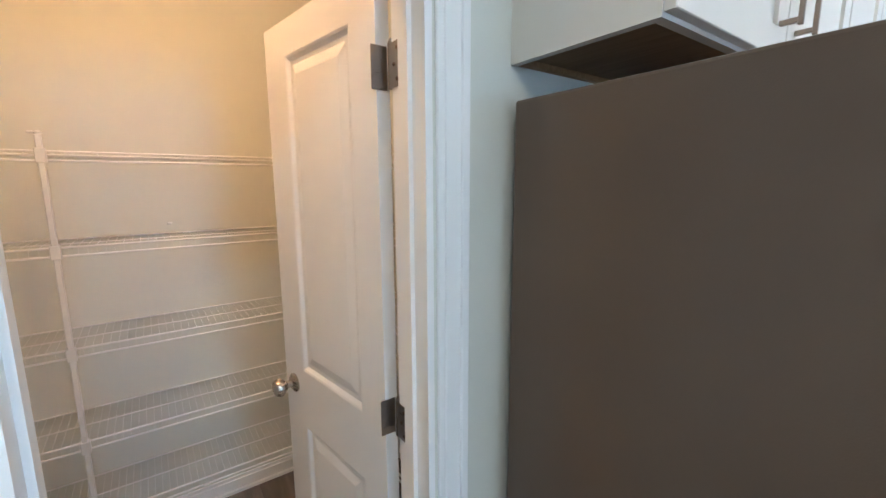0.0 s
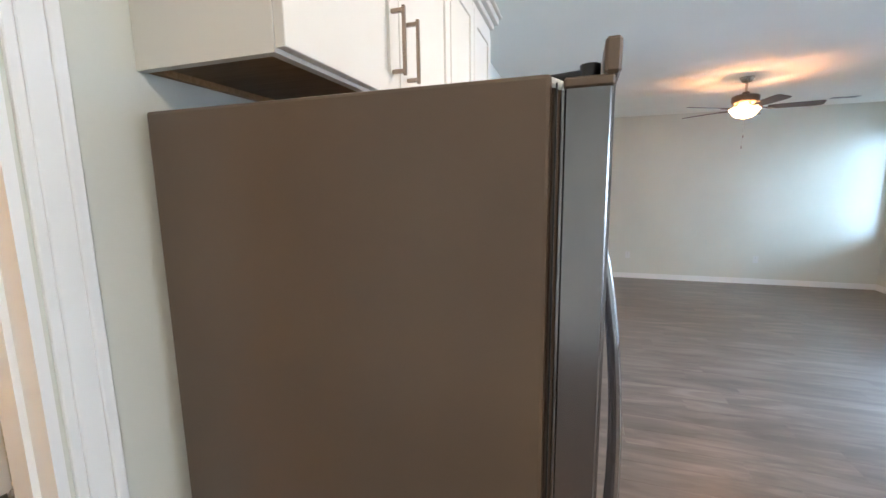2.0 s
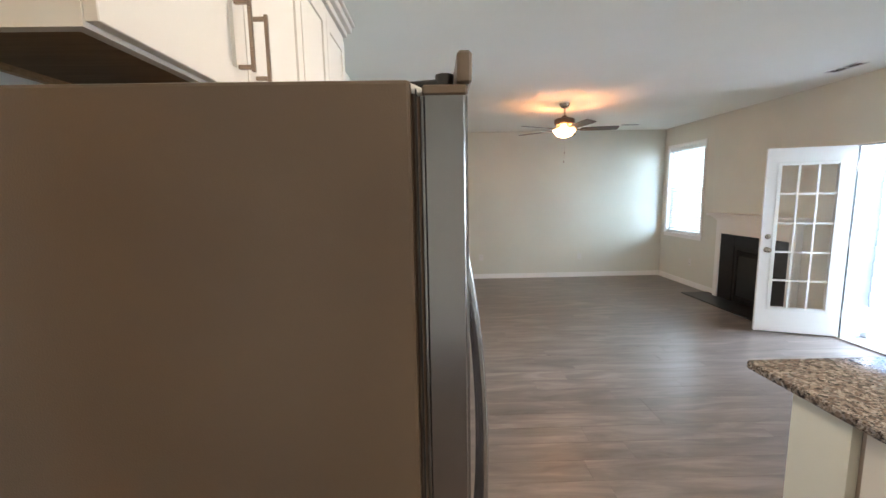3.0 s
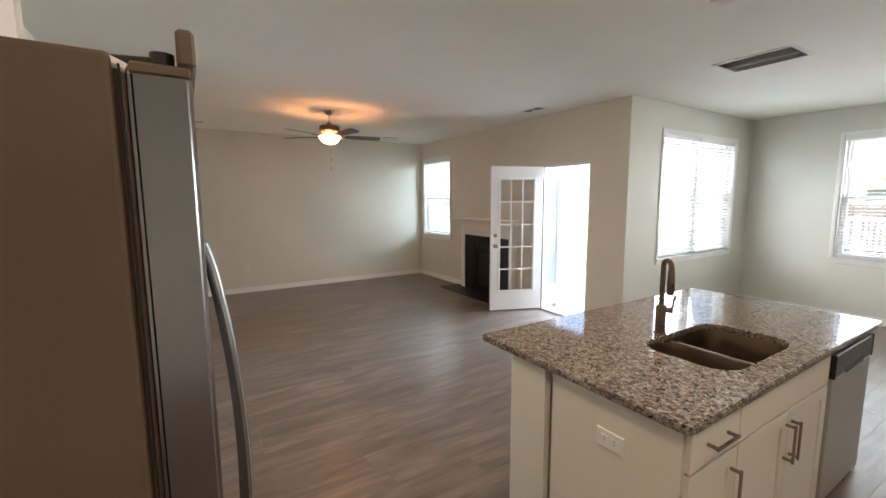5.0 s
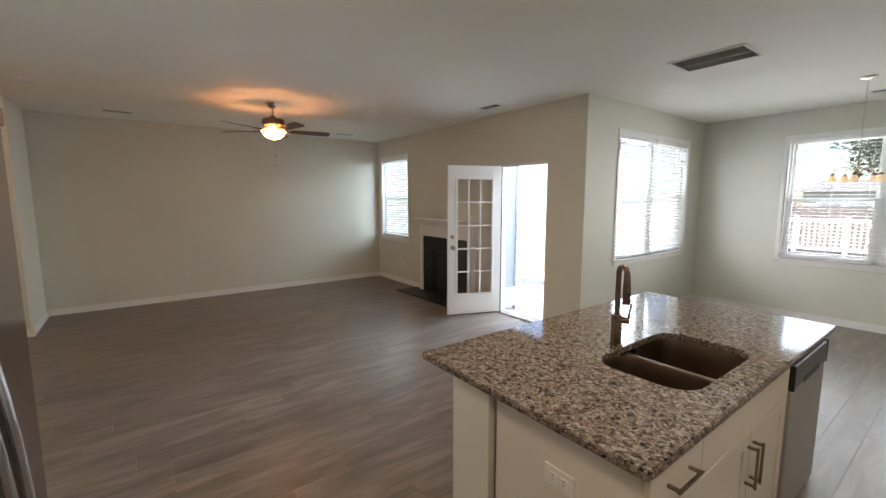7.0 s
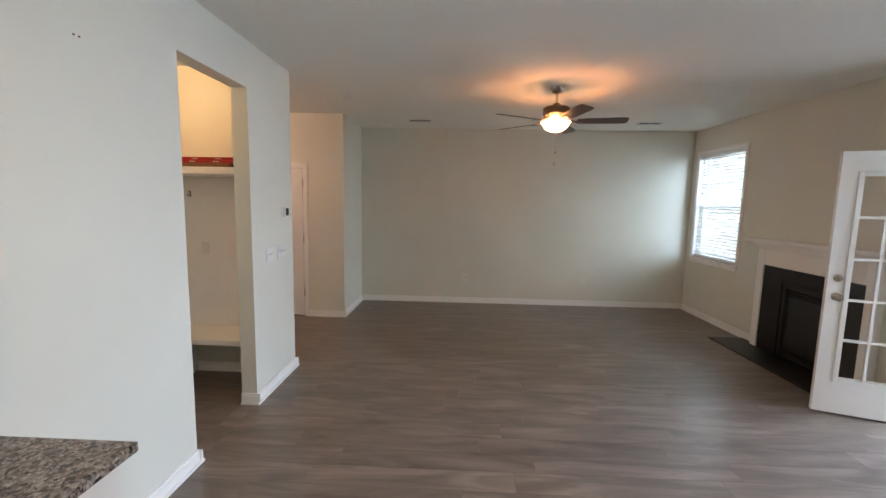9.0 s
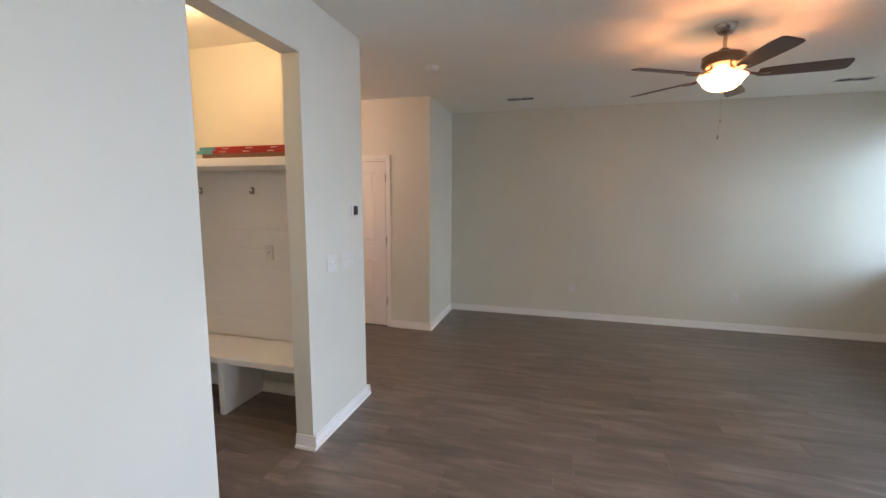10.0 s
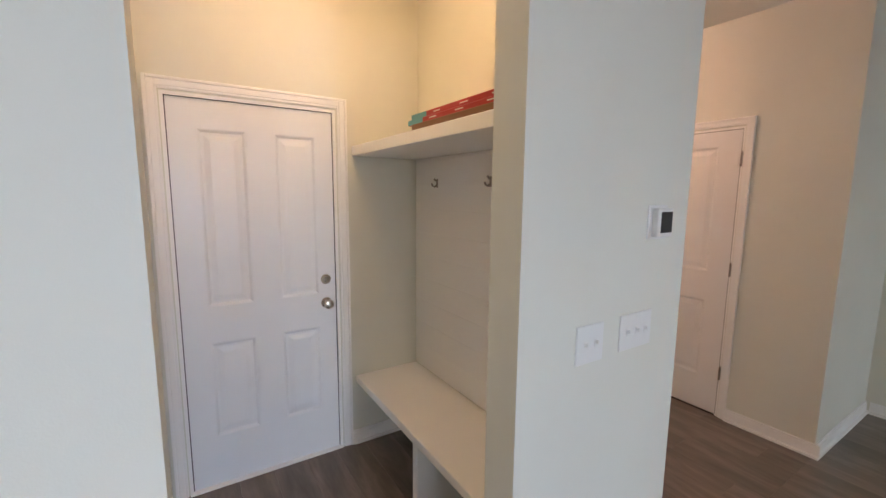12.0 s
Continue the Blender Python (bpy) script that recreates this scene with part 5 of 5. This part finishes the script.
def chandelier():
    c = thing("chandelier", pose(2.432, -6.69, CEIL), "five-arm nickel chandelier with cream bell shades over the dining area", "chandelier")
    bm = B(); lathe(bm, [(0.0, 0.0), (0.065, 0.0), (0.062, -0.012), (0.02, -0.026), (0.0, -0.026)], 28)
    part("canopy", bm, M["nickel"], c, "", True)
    for i in range(18):
        z = -0.034 - i * 0.034
        bm = B()
        ax = ((1, 0, 0), (0, 0, 1)) if i % 2 else ((0, 1, 0), (0, 0, 1))
        pts = [Vector((0, 0, z)) + 0.0075 * math.cos(t) * Vector(ax[0]) + 0.021 * math.sin(t) * Vector(ax[1]) for t in [2 * math.pi * k / 12 for k in range(13)]]
        tube(bm, pts, 0.0013, 6)
        part("chain_link", bm, M["nickel"], c)
    bm = B(); lathe(bm, [(0.0, -0.645), (0.007, -0.65), (0.006, -0.72), (0.012, -0.74), (0.008, -0.78), (0.016, -0.82), (0.011, -0.86), (0.020, -0.90), (0.024, -0.93), (0.012, -0.955), (0.014, -0.97), (0.0, -0.985)], 24)
    part("centre_column", bm, M["nickel"], c, "", True)
    for i in range(5):
        r = pose(0, 0, 0, 0, 0, 20 + 72 * i)
        bm = B(); tube(bm, [(0.015, 0, -0.925), (0.035, 0, -0.875), (0.070, 0, -0.842), (0.115, 0, -0.835), (0.150, 0, -0.850), (0.172, 0, -0.880), (0.176, 0, -0.900)], 0.0045, 10)
        arm = part("arm", bm, M["nickel"], c, "", True, r)
        bm = B(); lathe(bm, [(0.010, -0.897), (0.017, -0.905), (0.017, -0.925), (0.0, -0.925)], 18, Matrix.Translation((0.176, 0, 0)))
        part("socket", bm, M["nickel_dark"], arm, "", True)
        bm = B(); lathe(bm, [(0.016, -0.915), (0.024, -0.928), (0.028, -0.945), (0.034, -0.960), (0.043, -0.972), (0.040, -0.973), (0.031, -0.959), (0.025, -0.945), (0.016, -0.922)], 22, Matrix.Translation((0.176, 0, 0)))
        part("shade", bm, M["ambershade"], arm, "cream bell glass shade", True)


chandelier()


def ceiling_vent(x0, x1, y0, y1, along, n, label, name="ceiling_vent", frame=0.03):
    v = thing(name, pose(0, 0, CEIL), label, "vent", "ceiling vents")
    bm = B()
    box(bm, x0, x1, y0, y0 + frame, -0.007, -0.0005, 0.002), box(bm, x0, x1, y1 - frame, y1, -0.007, -0.0005, 0.002)
    box(bm, x0, x0 + frame, y0 + frame, y1 - frame, -0.007, -0.0005, 0.002), box(bm, x1 - frame, x1, y0 + frame, y1 - frame, -0.007, -0.0005, 0.002)
    part("frame", bm, M["plastic"], v)
    # Flat dark sheet under the ceiling stands for the duct's shade.
    part("backing", bx(x0 + frame, x1 - frame, y0 + frame, y1 - frame, -0.0022, -0.0006), M["dark"], v, "dark sheet for the shade inside the duct")
    if n > 8:
        part("mid_rail", bx(x0 + frame, x1 - frame, (y0 + y1) / 2 - 0.008, (y0 + y1) / 2 + 0.008, -0.0125, -0.0085), M["plastic"], v)
    if n < 8 and along == "y":
        part("mid_rail", bx(x0 + frame, x1 - frame, (y0 + y1) / 2 - 0.006, (y0 + y1) / 2 + 0.006, -0.0065, -0.0024), M["plastic"], v)
    elif n < 8:
        part("mid_rail", bx((x0 + x1) / 2 - 0.006, (x0 + x1) / 2 + 0.006, y0 + frame, y1 - frame, -0.0065, -0.0024), M["plastic"], v)
    for i in range(n if n > 8 else 2):
        u = (i + 0.5) / (n if n > 8 else 2)
        hw = 0.0075 if n > 8 else 0.0020
        if along == "x":
            o = part("slat", bx(x0 + frame, x1 - frame, -hw, hw, -0.0007, 0.0007), M["plastic"], v)
            o.matrix_basis = pose(0, y0 + frame + (y1 - y0 - 2 * frame) * u, -0.006, -24 if n > 8 else 0)
        else:
            o = part("slat", bx(-hw, hw, y0 + frame, y1 - frame, -0.0007, 0.0007), M["plastic"], v)
            o.matrix_basis = pose(x0 + frame + (x1 - x0 - 2 * frame) * u, 0, -0.006, 0, -38 if n > 8 else 0)
    return v


ceiling_vent(2.815, 3.395, -5.180, -4.770, "x", 17, "large white return air grille in the ceiling")
ceiling_vent(8.565, 8.695, -1.135, -0.820, "y", 5, "white ceiling supply vent near the far wall", frame=0.012)
ceiling_vent(8.575, 8.705, -4.310, -3.995, "y", 5, "white ceiling supply vent near the far wall window", frame=0.012)
ceiling_vent(5.335, 5.650, -4.775, -4.645, "x", 5, "white ceiling supply vent beside the patio door", frame=0.012)
ceiling_vent(2.210, 2.520, -7.575, -7.445, "x", 5, "white ceiling supply vent in the dining area", frame=0.012)
for x, y, r in ((7.245, -0.328, 0.062), (2.745, -3.528, 0.070)):
    s = thing("smoke_detector", pose(x, y, CEIL), "round white smoke detector on the ceiling", "smoke detector", "smoke detectors")
    bm = B(); lathe(bm, [(0.0, 0.0), (r, 0.0), (r, -0.010), (r * 0.95, -0.014), (0.0, -0.014)], 32)
    part("base", bm, M["plastic"], s, "", True)
    bm = B(); lathe(bm, [(0.0, -0.0145), (r * 0.86, -0.0145), (r * 0.84, -0.030), (r * 0.6, -0.040), (0.0, -0.041)], 32)
    part("cover", bm, M["plastic"], s, "", True)
# Fixtures for all four cans, three of them added unseen.
for cx, cy in CANS:
    dl = thing("downlight", pose(cx, cy, CEIL), "round lit recessed ceiling downlight with white trim", "downlight", "downlights")
    bm = B(); lathe(bm, [(0.076, -0.001), (0.100, -0.001), (0.098, -0.006), (0.078, -0.004), (0.076, -0.001)], 36, None, False)
    part("trim_ring", bm, M["plastic"], dl, "", True)
    bm = B(); cyl(bm, (0, 0, -0.0005), (0, 0, -0.0035), 0.0765, n=36)
    part("diffuser", bm, M["led"], dl, "lit diffuser")


# ---- outside ----
bm = B(); box(bm, -400, 400, -400, 400, -0.45, -0.25)
structure("ground", bm, M["grass"], "pale dry lawn")
bm = B(); box(bm, XB + 0.16, 8.2, -8.4, YF - 0.145, -0.249, -0.055, 0.01)
structure("patio_slab", bm, M["concrete"], "pale concrete patio")


def siding_wall(name, x0, x1, y0, y1, z0, z1, material, label, course=0.17):
    """Lap-siding wall block."""
    h = thing(name, pose(0, 0, 0), label, "outside wall")
    part("wall", bx(x0 + 0.02, x1 - 0.02, y0 + 0.02, y1 - 0.02, z0, z1), material, h)
    z = z0
    while z < z1 - 0.02:
        zt = min(z + course, z1)
        bm = B()
        vs = [(x0 + 0.012, z, 0.0), (x0 + 0.012, zt, 0.012)]
        lo = [bm.verts.new(v) for v in ((x0, y0, z), (x1, y0, z), (x1, y1, z), (x0, y1, z))]
        hi = [bm.verts.new(v) for v in ((x0 + 0.014, y0 + 0.014, zt), (x1 - 0.014, y0 + 0.014, zt), (x1 - 0.014, y1 - 0.014, zt), (x0 + 0.014, y1 - 0.014, zt))]
        for i in range(4):
            bm.faces.new((lo[i], lo[(i + 1) % 4], hi[(i + 1) % 4], hi[i]))
        bm.faces.new(lo[::-1]), bm.faces.new(hi)
        part("siding_board", bm, material, h)
        z = zt
    return h


pw = siding_wall("chimney_chase", 5.80, 7.90, -5.62, YF - 0.145, 0.30, 2.75, M["siding"], "blue-grey lap-sided fireplace chase beside the patio door")
part("corner_board", bx(5.780, 5.87, -5.65, -5.56, -0.05, 2.75, bev=0.004), M["vinyl"], pw, "white corner board")
part("skirt_board", bx(5.770, 7.90, -5.559, YF - 0.145, 0.02, 0.295, bev=0.004), M["vinyl"], pw, "white skirt board")


def house(x0, x1, y0, y1, h, wallmat, ridge, wins, label, facing, rise=2.4):
    g = thing("neighbour_house", pose(0, 0, 0), label, "house")
    part("wall", bx(x0, x1, y0, y1, -0.25, h), wallmat, g)
    bm = B()
    o = 0.4
    if ridge == "x":
        pts = [(x0 - o, y0 - o, h), (x1 + o, y0 - o, h), (x1 + o, y1 + o, h), (x0 - o, y1 + o, h), (x0 - o, (y0 + y1) / 2, h + rise), (x1 + o, (y0 + y1) / 2, h + rise)]
        fs = ((0, 1, 5, 4), (2, 3, 4, 5), (3, 0, 4), (1, 2, 5), (3, 2, 1, 0))
    else:
        pts = [(x0 - o, y0 - o, h), (x1 + o, y0 - o, h), (x1 + o, y1 + o, h), (x0 - o, y1 + o, h), ((x0 + x1) / 2, y0 - o, h + rise), ((x0 + x1) / 2, y1 + o, h + rise)]
        fs = ((0, 4, 5, 3), (1, 2, 5, 4), (0, 1, 4), (2, 3, 5), (3, 2, 1, 0))
    vs = [bm.verts.new(p) for p in pts]
    for f in fs:
        bm.faces.new([vs[i] for i in f])
    part("roof", bm, M["roof"], g, "grey shingle roof")
    for k in range(int((h + 0.2) / 0.2)):
        z = -0.2 + k * 0.2
        if facing == "y":
            part("siding_board", bx(x0, x1, y1, y1 + 0.012, z, z + 0.19), wallmat, g)
        else:
            part("siding_board", bx(x0 - 0.012, x0, y0, y1, z, z + 0.19), wallmat, g)
    for a, z, w, hh in wins:
        if facing == "y":
            wn_ = part("window", bx(a - w / 2 - 0.08, a + w / 2 + 0.08, y1 + 0.013, y1 + 0.05, z - 0.08, z + hh + 0.08), M["vinyl"], g, "white framed window")
            for s in (0, 1):
                part("pane", bx(a - w / 2, a + w / 2, y1 + 0.045, y1 + 0.06, z + s * hh / 2 + 0.03, z + (s + 1) * hh / 2 - 0.03), M["farpane"], wn_)
        else:
            wn_ = part("window", bx(x0 - 0.05, x0 - 0.013, a - w / 2 - 0.08, a + w / 2 + 0.08, z - 0.08, z + hh + 0.08), M["vinyl"], g, "white framed window")
            for s in (0, 1):
                part("pane", bx(x0 - 0.06, x0 - 0.045, a - w / 2, a + w / 2, z + s * hh / 2 + 0.03, z + (s + 1) * hh / 2 - 0.03), M["farpane"], wn_)
    return g


house(17.0, 27.0, -24.0, -8.5, 5.6, M["siding2"], "y", [(-19.0, 2.6, 0.9, 1.4)], "pale two-storey neighbour house with white windows", "x")
house(13.0, 30.0, -46.0, -36.0, 7.0, M["siding"], "x", [(16.5, 5.6, 2.6, 0.7), (22.6, 2.6, 0.9, 2.2)], "blue-grey two-storey neighbour house beyond the white fence", "y")
house(-8.0, 7.2, -38.0, -27.0, 1.95, M["siding2"], "x", [(5.2, 0.45, 0.8, 1.0), (6.2, 0.45, 0.8, 1.0), (-2.0, 0.6, 1.4, 1.0)], "pale single-storey neighbour house behind a white railing", "y", 0.7)


def privacy_fence():
    d = thing("fence", pose(0, 0, 0), "tall white vinyl privacy fence across the lawn", "fence")
    for i in range(9):
        x = 7.6 + i * 2.4
        part("post", bx(x, x + 0.13, -25.07, -24.94, -0.25, 1.32), M["vinyl"], d)
        if i < 8:
            part("rail", bx(x + 0.131, x + 2.399, -25.03, -24.98, 1.14, 1.24), M["vinyl"], d)
            part("rail", bx(x + 0.131, x + 2.399, -25.03, -24.98, -0.20, -0.10), M["vinyl"], d)
            for k in range(15):
                a = x + 0.135 + k * 0.1508
                part("board", bx(a, a + 0.147, -25.02, -24.99, -0.099, 1.139), M["vinyl"], d)


privacy_fence()


def deck():
    d = thing("deck", pose(0, 0, 0), "weathered brown deck with white railing across the lawn", "deck")
    part("platform", bx(-5.0, 6.3, -19.6, -16.6, -0.05, 0.05), M["brownfence"], d)
    for i in range(11):
        x = -4.9 + i * 1.1
        part("post", bx(x, x + 0.10, -16.70, -16.60, -0.25, 1.10), M["vinyl"], d)
    for z in (0.14, 0.98):
        part("rail", bx(-4.9, 6.2, -16.69, -16.62, z, z + 0.07), M["vinyl"], d)
    bm = B()
    for i in range(92):
        x = -4.8 + i * 0.119
        box(bm, x, x + 0.04, -16.67, -16.63, 0.21, 0.98)
    tagged(part("baluster_row", bm, M["vinyl"], d), "", "", "", "stuff")
    for i in range(28):
        x = -5.0 + i * 0.4
        part("screen_plank", bx(x, x + 0.385, -19.62, -19.59, -0.25, 1.35), M["brownfence"], d)
        part("skirt_plank", bx(x, x + 0.385, -16.59, -16.56, -0.25, 0.045), M["brownfence"], d)


deck()


def tree(x, y, h, r, seed):
    rnd = random.Random(seed)
    t = thing("tree", pose(x, y, -0.26), "leafy green broad tree beyond the neighbour houses", "tree", "trees")
    bm = B()
    tube(bm, [(0, 0, 0), (0.1, 0.05, h * 0.3), (0, 0.1, h * 0.6), (0.1, 0, h * 0.85)], [0.22, 0.17, 0.11, 0.04], 10)
    for i in range(9):
        a, z = rnd.uniform(0, 6.28), h * rnd.uniform(0.35, 0.75)
        tube(bm, [(0, 0, z), (math.cos(a) * r * 0.4, math.sin(a) * r * 0.4, z + h * 0.08), (math.cos(a) * r * 0.8, math.sin(a) * r * 0.8, z + h * 0.16)], [0.08, 0.05, 0.02], 6)
    part("trunk", bm, M["bark"], t, "", True)
    verts, faces = [], []
    for i in range(3600):
        a, u = rnd.uniform(0, 6.28), rnd.uniform(-1, 1)
        k = rnd.random() ** 0.4 * (0.75 + 0.3 * math.sin(3 * a + seed) * math.cos(4 * u))
        c = Vector((math.cos(a) * math.sqrt(1 - u * u) * r * k, math.sin(a) * math.sqrt(1 - u * u) * r * k, h * 0.68 + u * h * 0.33 * k))
        s = rnd.uniform(0.08, 0.2)
        d1 = Vector((rnd.gauss(0, 1), rnd.gauss(0, 1), rnd.gauss(0, 1))).normalized() * s
        d2 = d1.orthogonal().normalized() * s * 0.6
        n = len(verts)
        verts += [c - d1, c + d2, c + d1, c - d2]
        faces.append((n, n + 1, n + 2, n + 3))
    me = bpy.data.meshes.new("crown")
    me.from_pydata(verts, [], faces)
    me.materials.append(M["leaf"])
    o = new("crown", me); o.parent = t
    tagged(o, "", "", "", "stuff")


for i, (x, y, h, r) in enumerate(((-3.0, -46, 11, 4.2), (6.6, -45, 9.5, 3.6), (-11, -42, 12, 4.5), (32, -30, 12, 4.5))):
    tree(x, y, h, r, i)


# ---- floor planks ----
def planks():
    rnd = random.Random(7)
    w, length, gap = 0.18, 1.22, 0.0003
    rects = [(XW, XB, YD, YF), (XW, XF, YF, 0.0), (5.0, 5.745, 0.0, T), (MUD_X0, MUD_X1, T, MUD_Y), (WALL_END, HALL_X, 0.0, HALL_Y), (PANTRY[0], PANTRY[1], 0.0, T), (PAN[0], PAN[1], T, PAN[3])]
    out = []
    n0, n1 = int(XW / w) - 2, int(XF / w) + 2
    for c in range(n0, n1):
        off = rnd.uniform(0, length)
        for k in range(-9, 5):
            a, b = k * length + off, (k + 1) * length + off
            for rx0, rx1, ry0, ry1 in rects:
                x0, x1 = max(c * w, rx0), min((c + 1) * w, rx1)
                y0, y1 = max(a, ry0), min(b, ry1)
                if x1 - x0 > 0.01 and y1 - y0 > 0.01:
                    out.append((x0 + gap * (x0 > rx0), x1 - gap * 0, y0 + gap * (y0 > ry0), y1))
    near = sorted(out, key=lambda p: (max(0, 3.0 - p[0]) * 2 + max(0, p[0] - 7.2) + max(0, -3.9 - (p[2] + p[3]) / 2) * 1.5, p[0], p[2]))
    meshes = {}
    for i, (x0, x1, y0, y1) in enumerate(near[:300]):
        key = (round(x1 - x0, 3), round(y1 - y0, 3))
        if key not in meshes:
            bm = B(); box(bm, 0, x1 - x0, 0, y1 - y0, -0.006, 0.0)
            for v in bm.verts:
                if v.co.z > -0.001:
                    v.co.x = min(max(v.co.x, 0.0005), x1 - x0 - 0.0005)
                    v.co.y = min(max(v.co.y, 0.0005), y1 - y0 - 0.0005)
            meshes[key] = mesh_of("plank", bm, M["plank"])
        o = new("plank", meshes[key])
        o.parent = floor
        o.location = (x0, y0, 0)
    verts, faces = [], []
    for x0, x1, y0, y1 in near[300:]:
        n = len(verts)
        verts += [(x0, y0, -0.005), (x1, y0, -0.005), (x1, y1, -0.005), (x0, y1, -0.005), (x0 + 0.0005, y0 + 0.0005, 0), (x1 - 0.0005, y0 + 0.0005, 0), (x1 - 0.0005, y1 - 0.0005, 0), (x0 + 0.0005, y1 - 0.0005, 0)]
        faces += [(n + 3, n + 2, n + 1, n), (n + 4, n + 5, n + 6, n + 7), (n, n + 1, n + 5, n + 4), (n + 1, n + 2, n + 6, n + 5), (n + 2, n + 3, n + 7, n + 6), (n + 3, n, n + 4, n + 7)]
    me = bpy.data.meshes.new("far_planks")
    me.from_pydata(verts, [], faces)
    me.materials.append(M["plank"])
    o = new("far_planks", me)
    o.parent = floor
    tagged(o, "", "", "", "stuff")


planks()
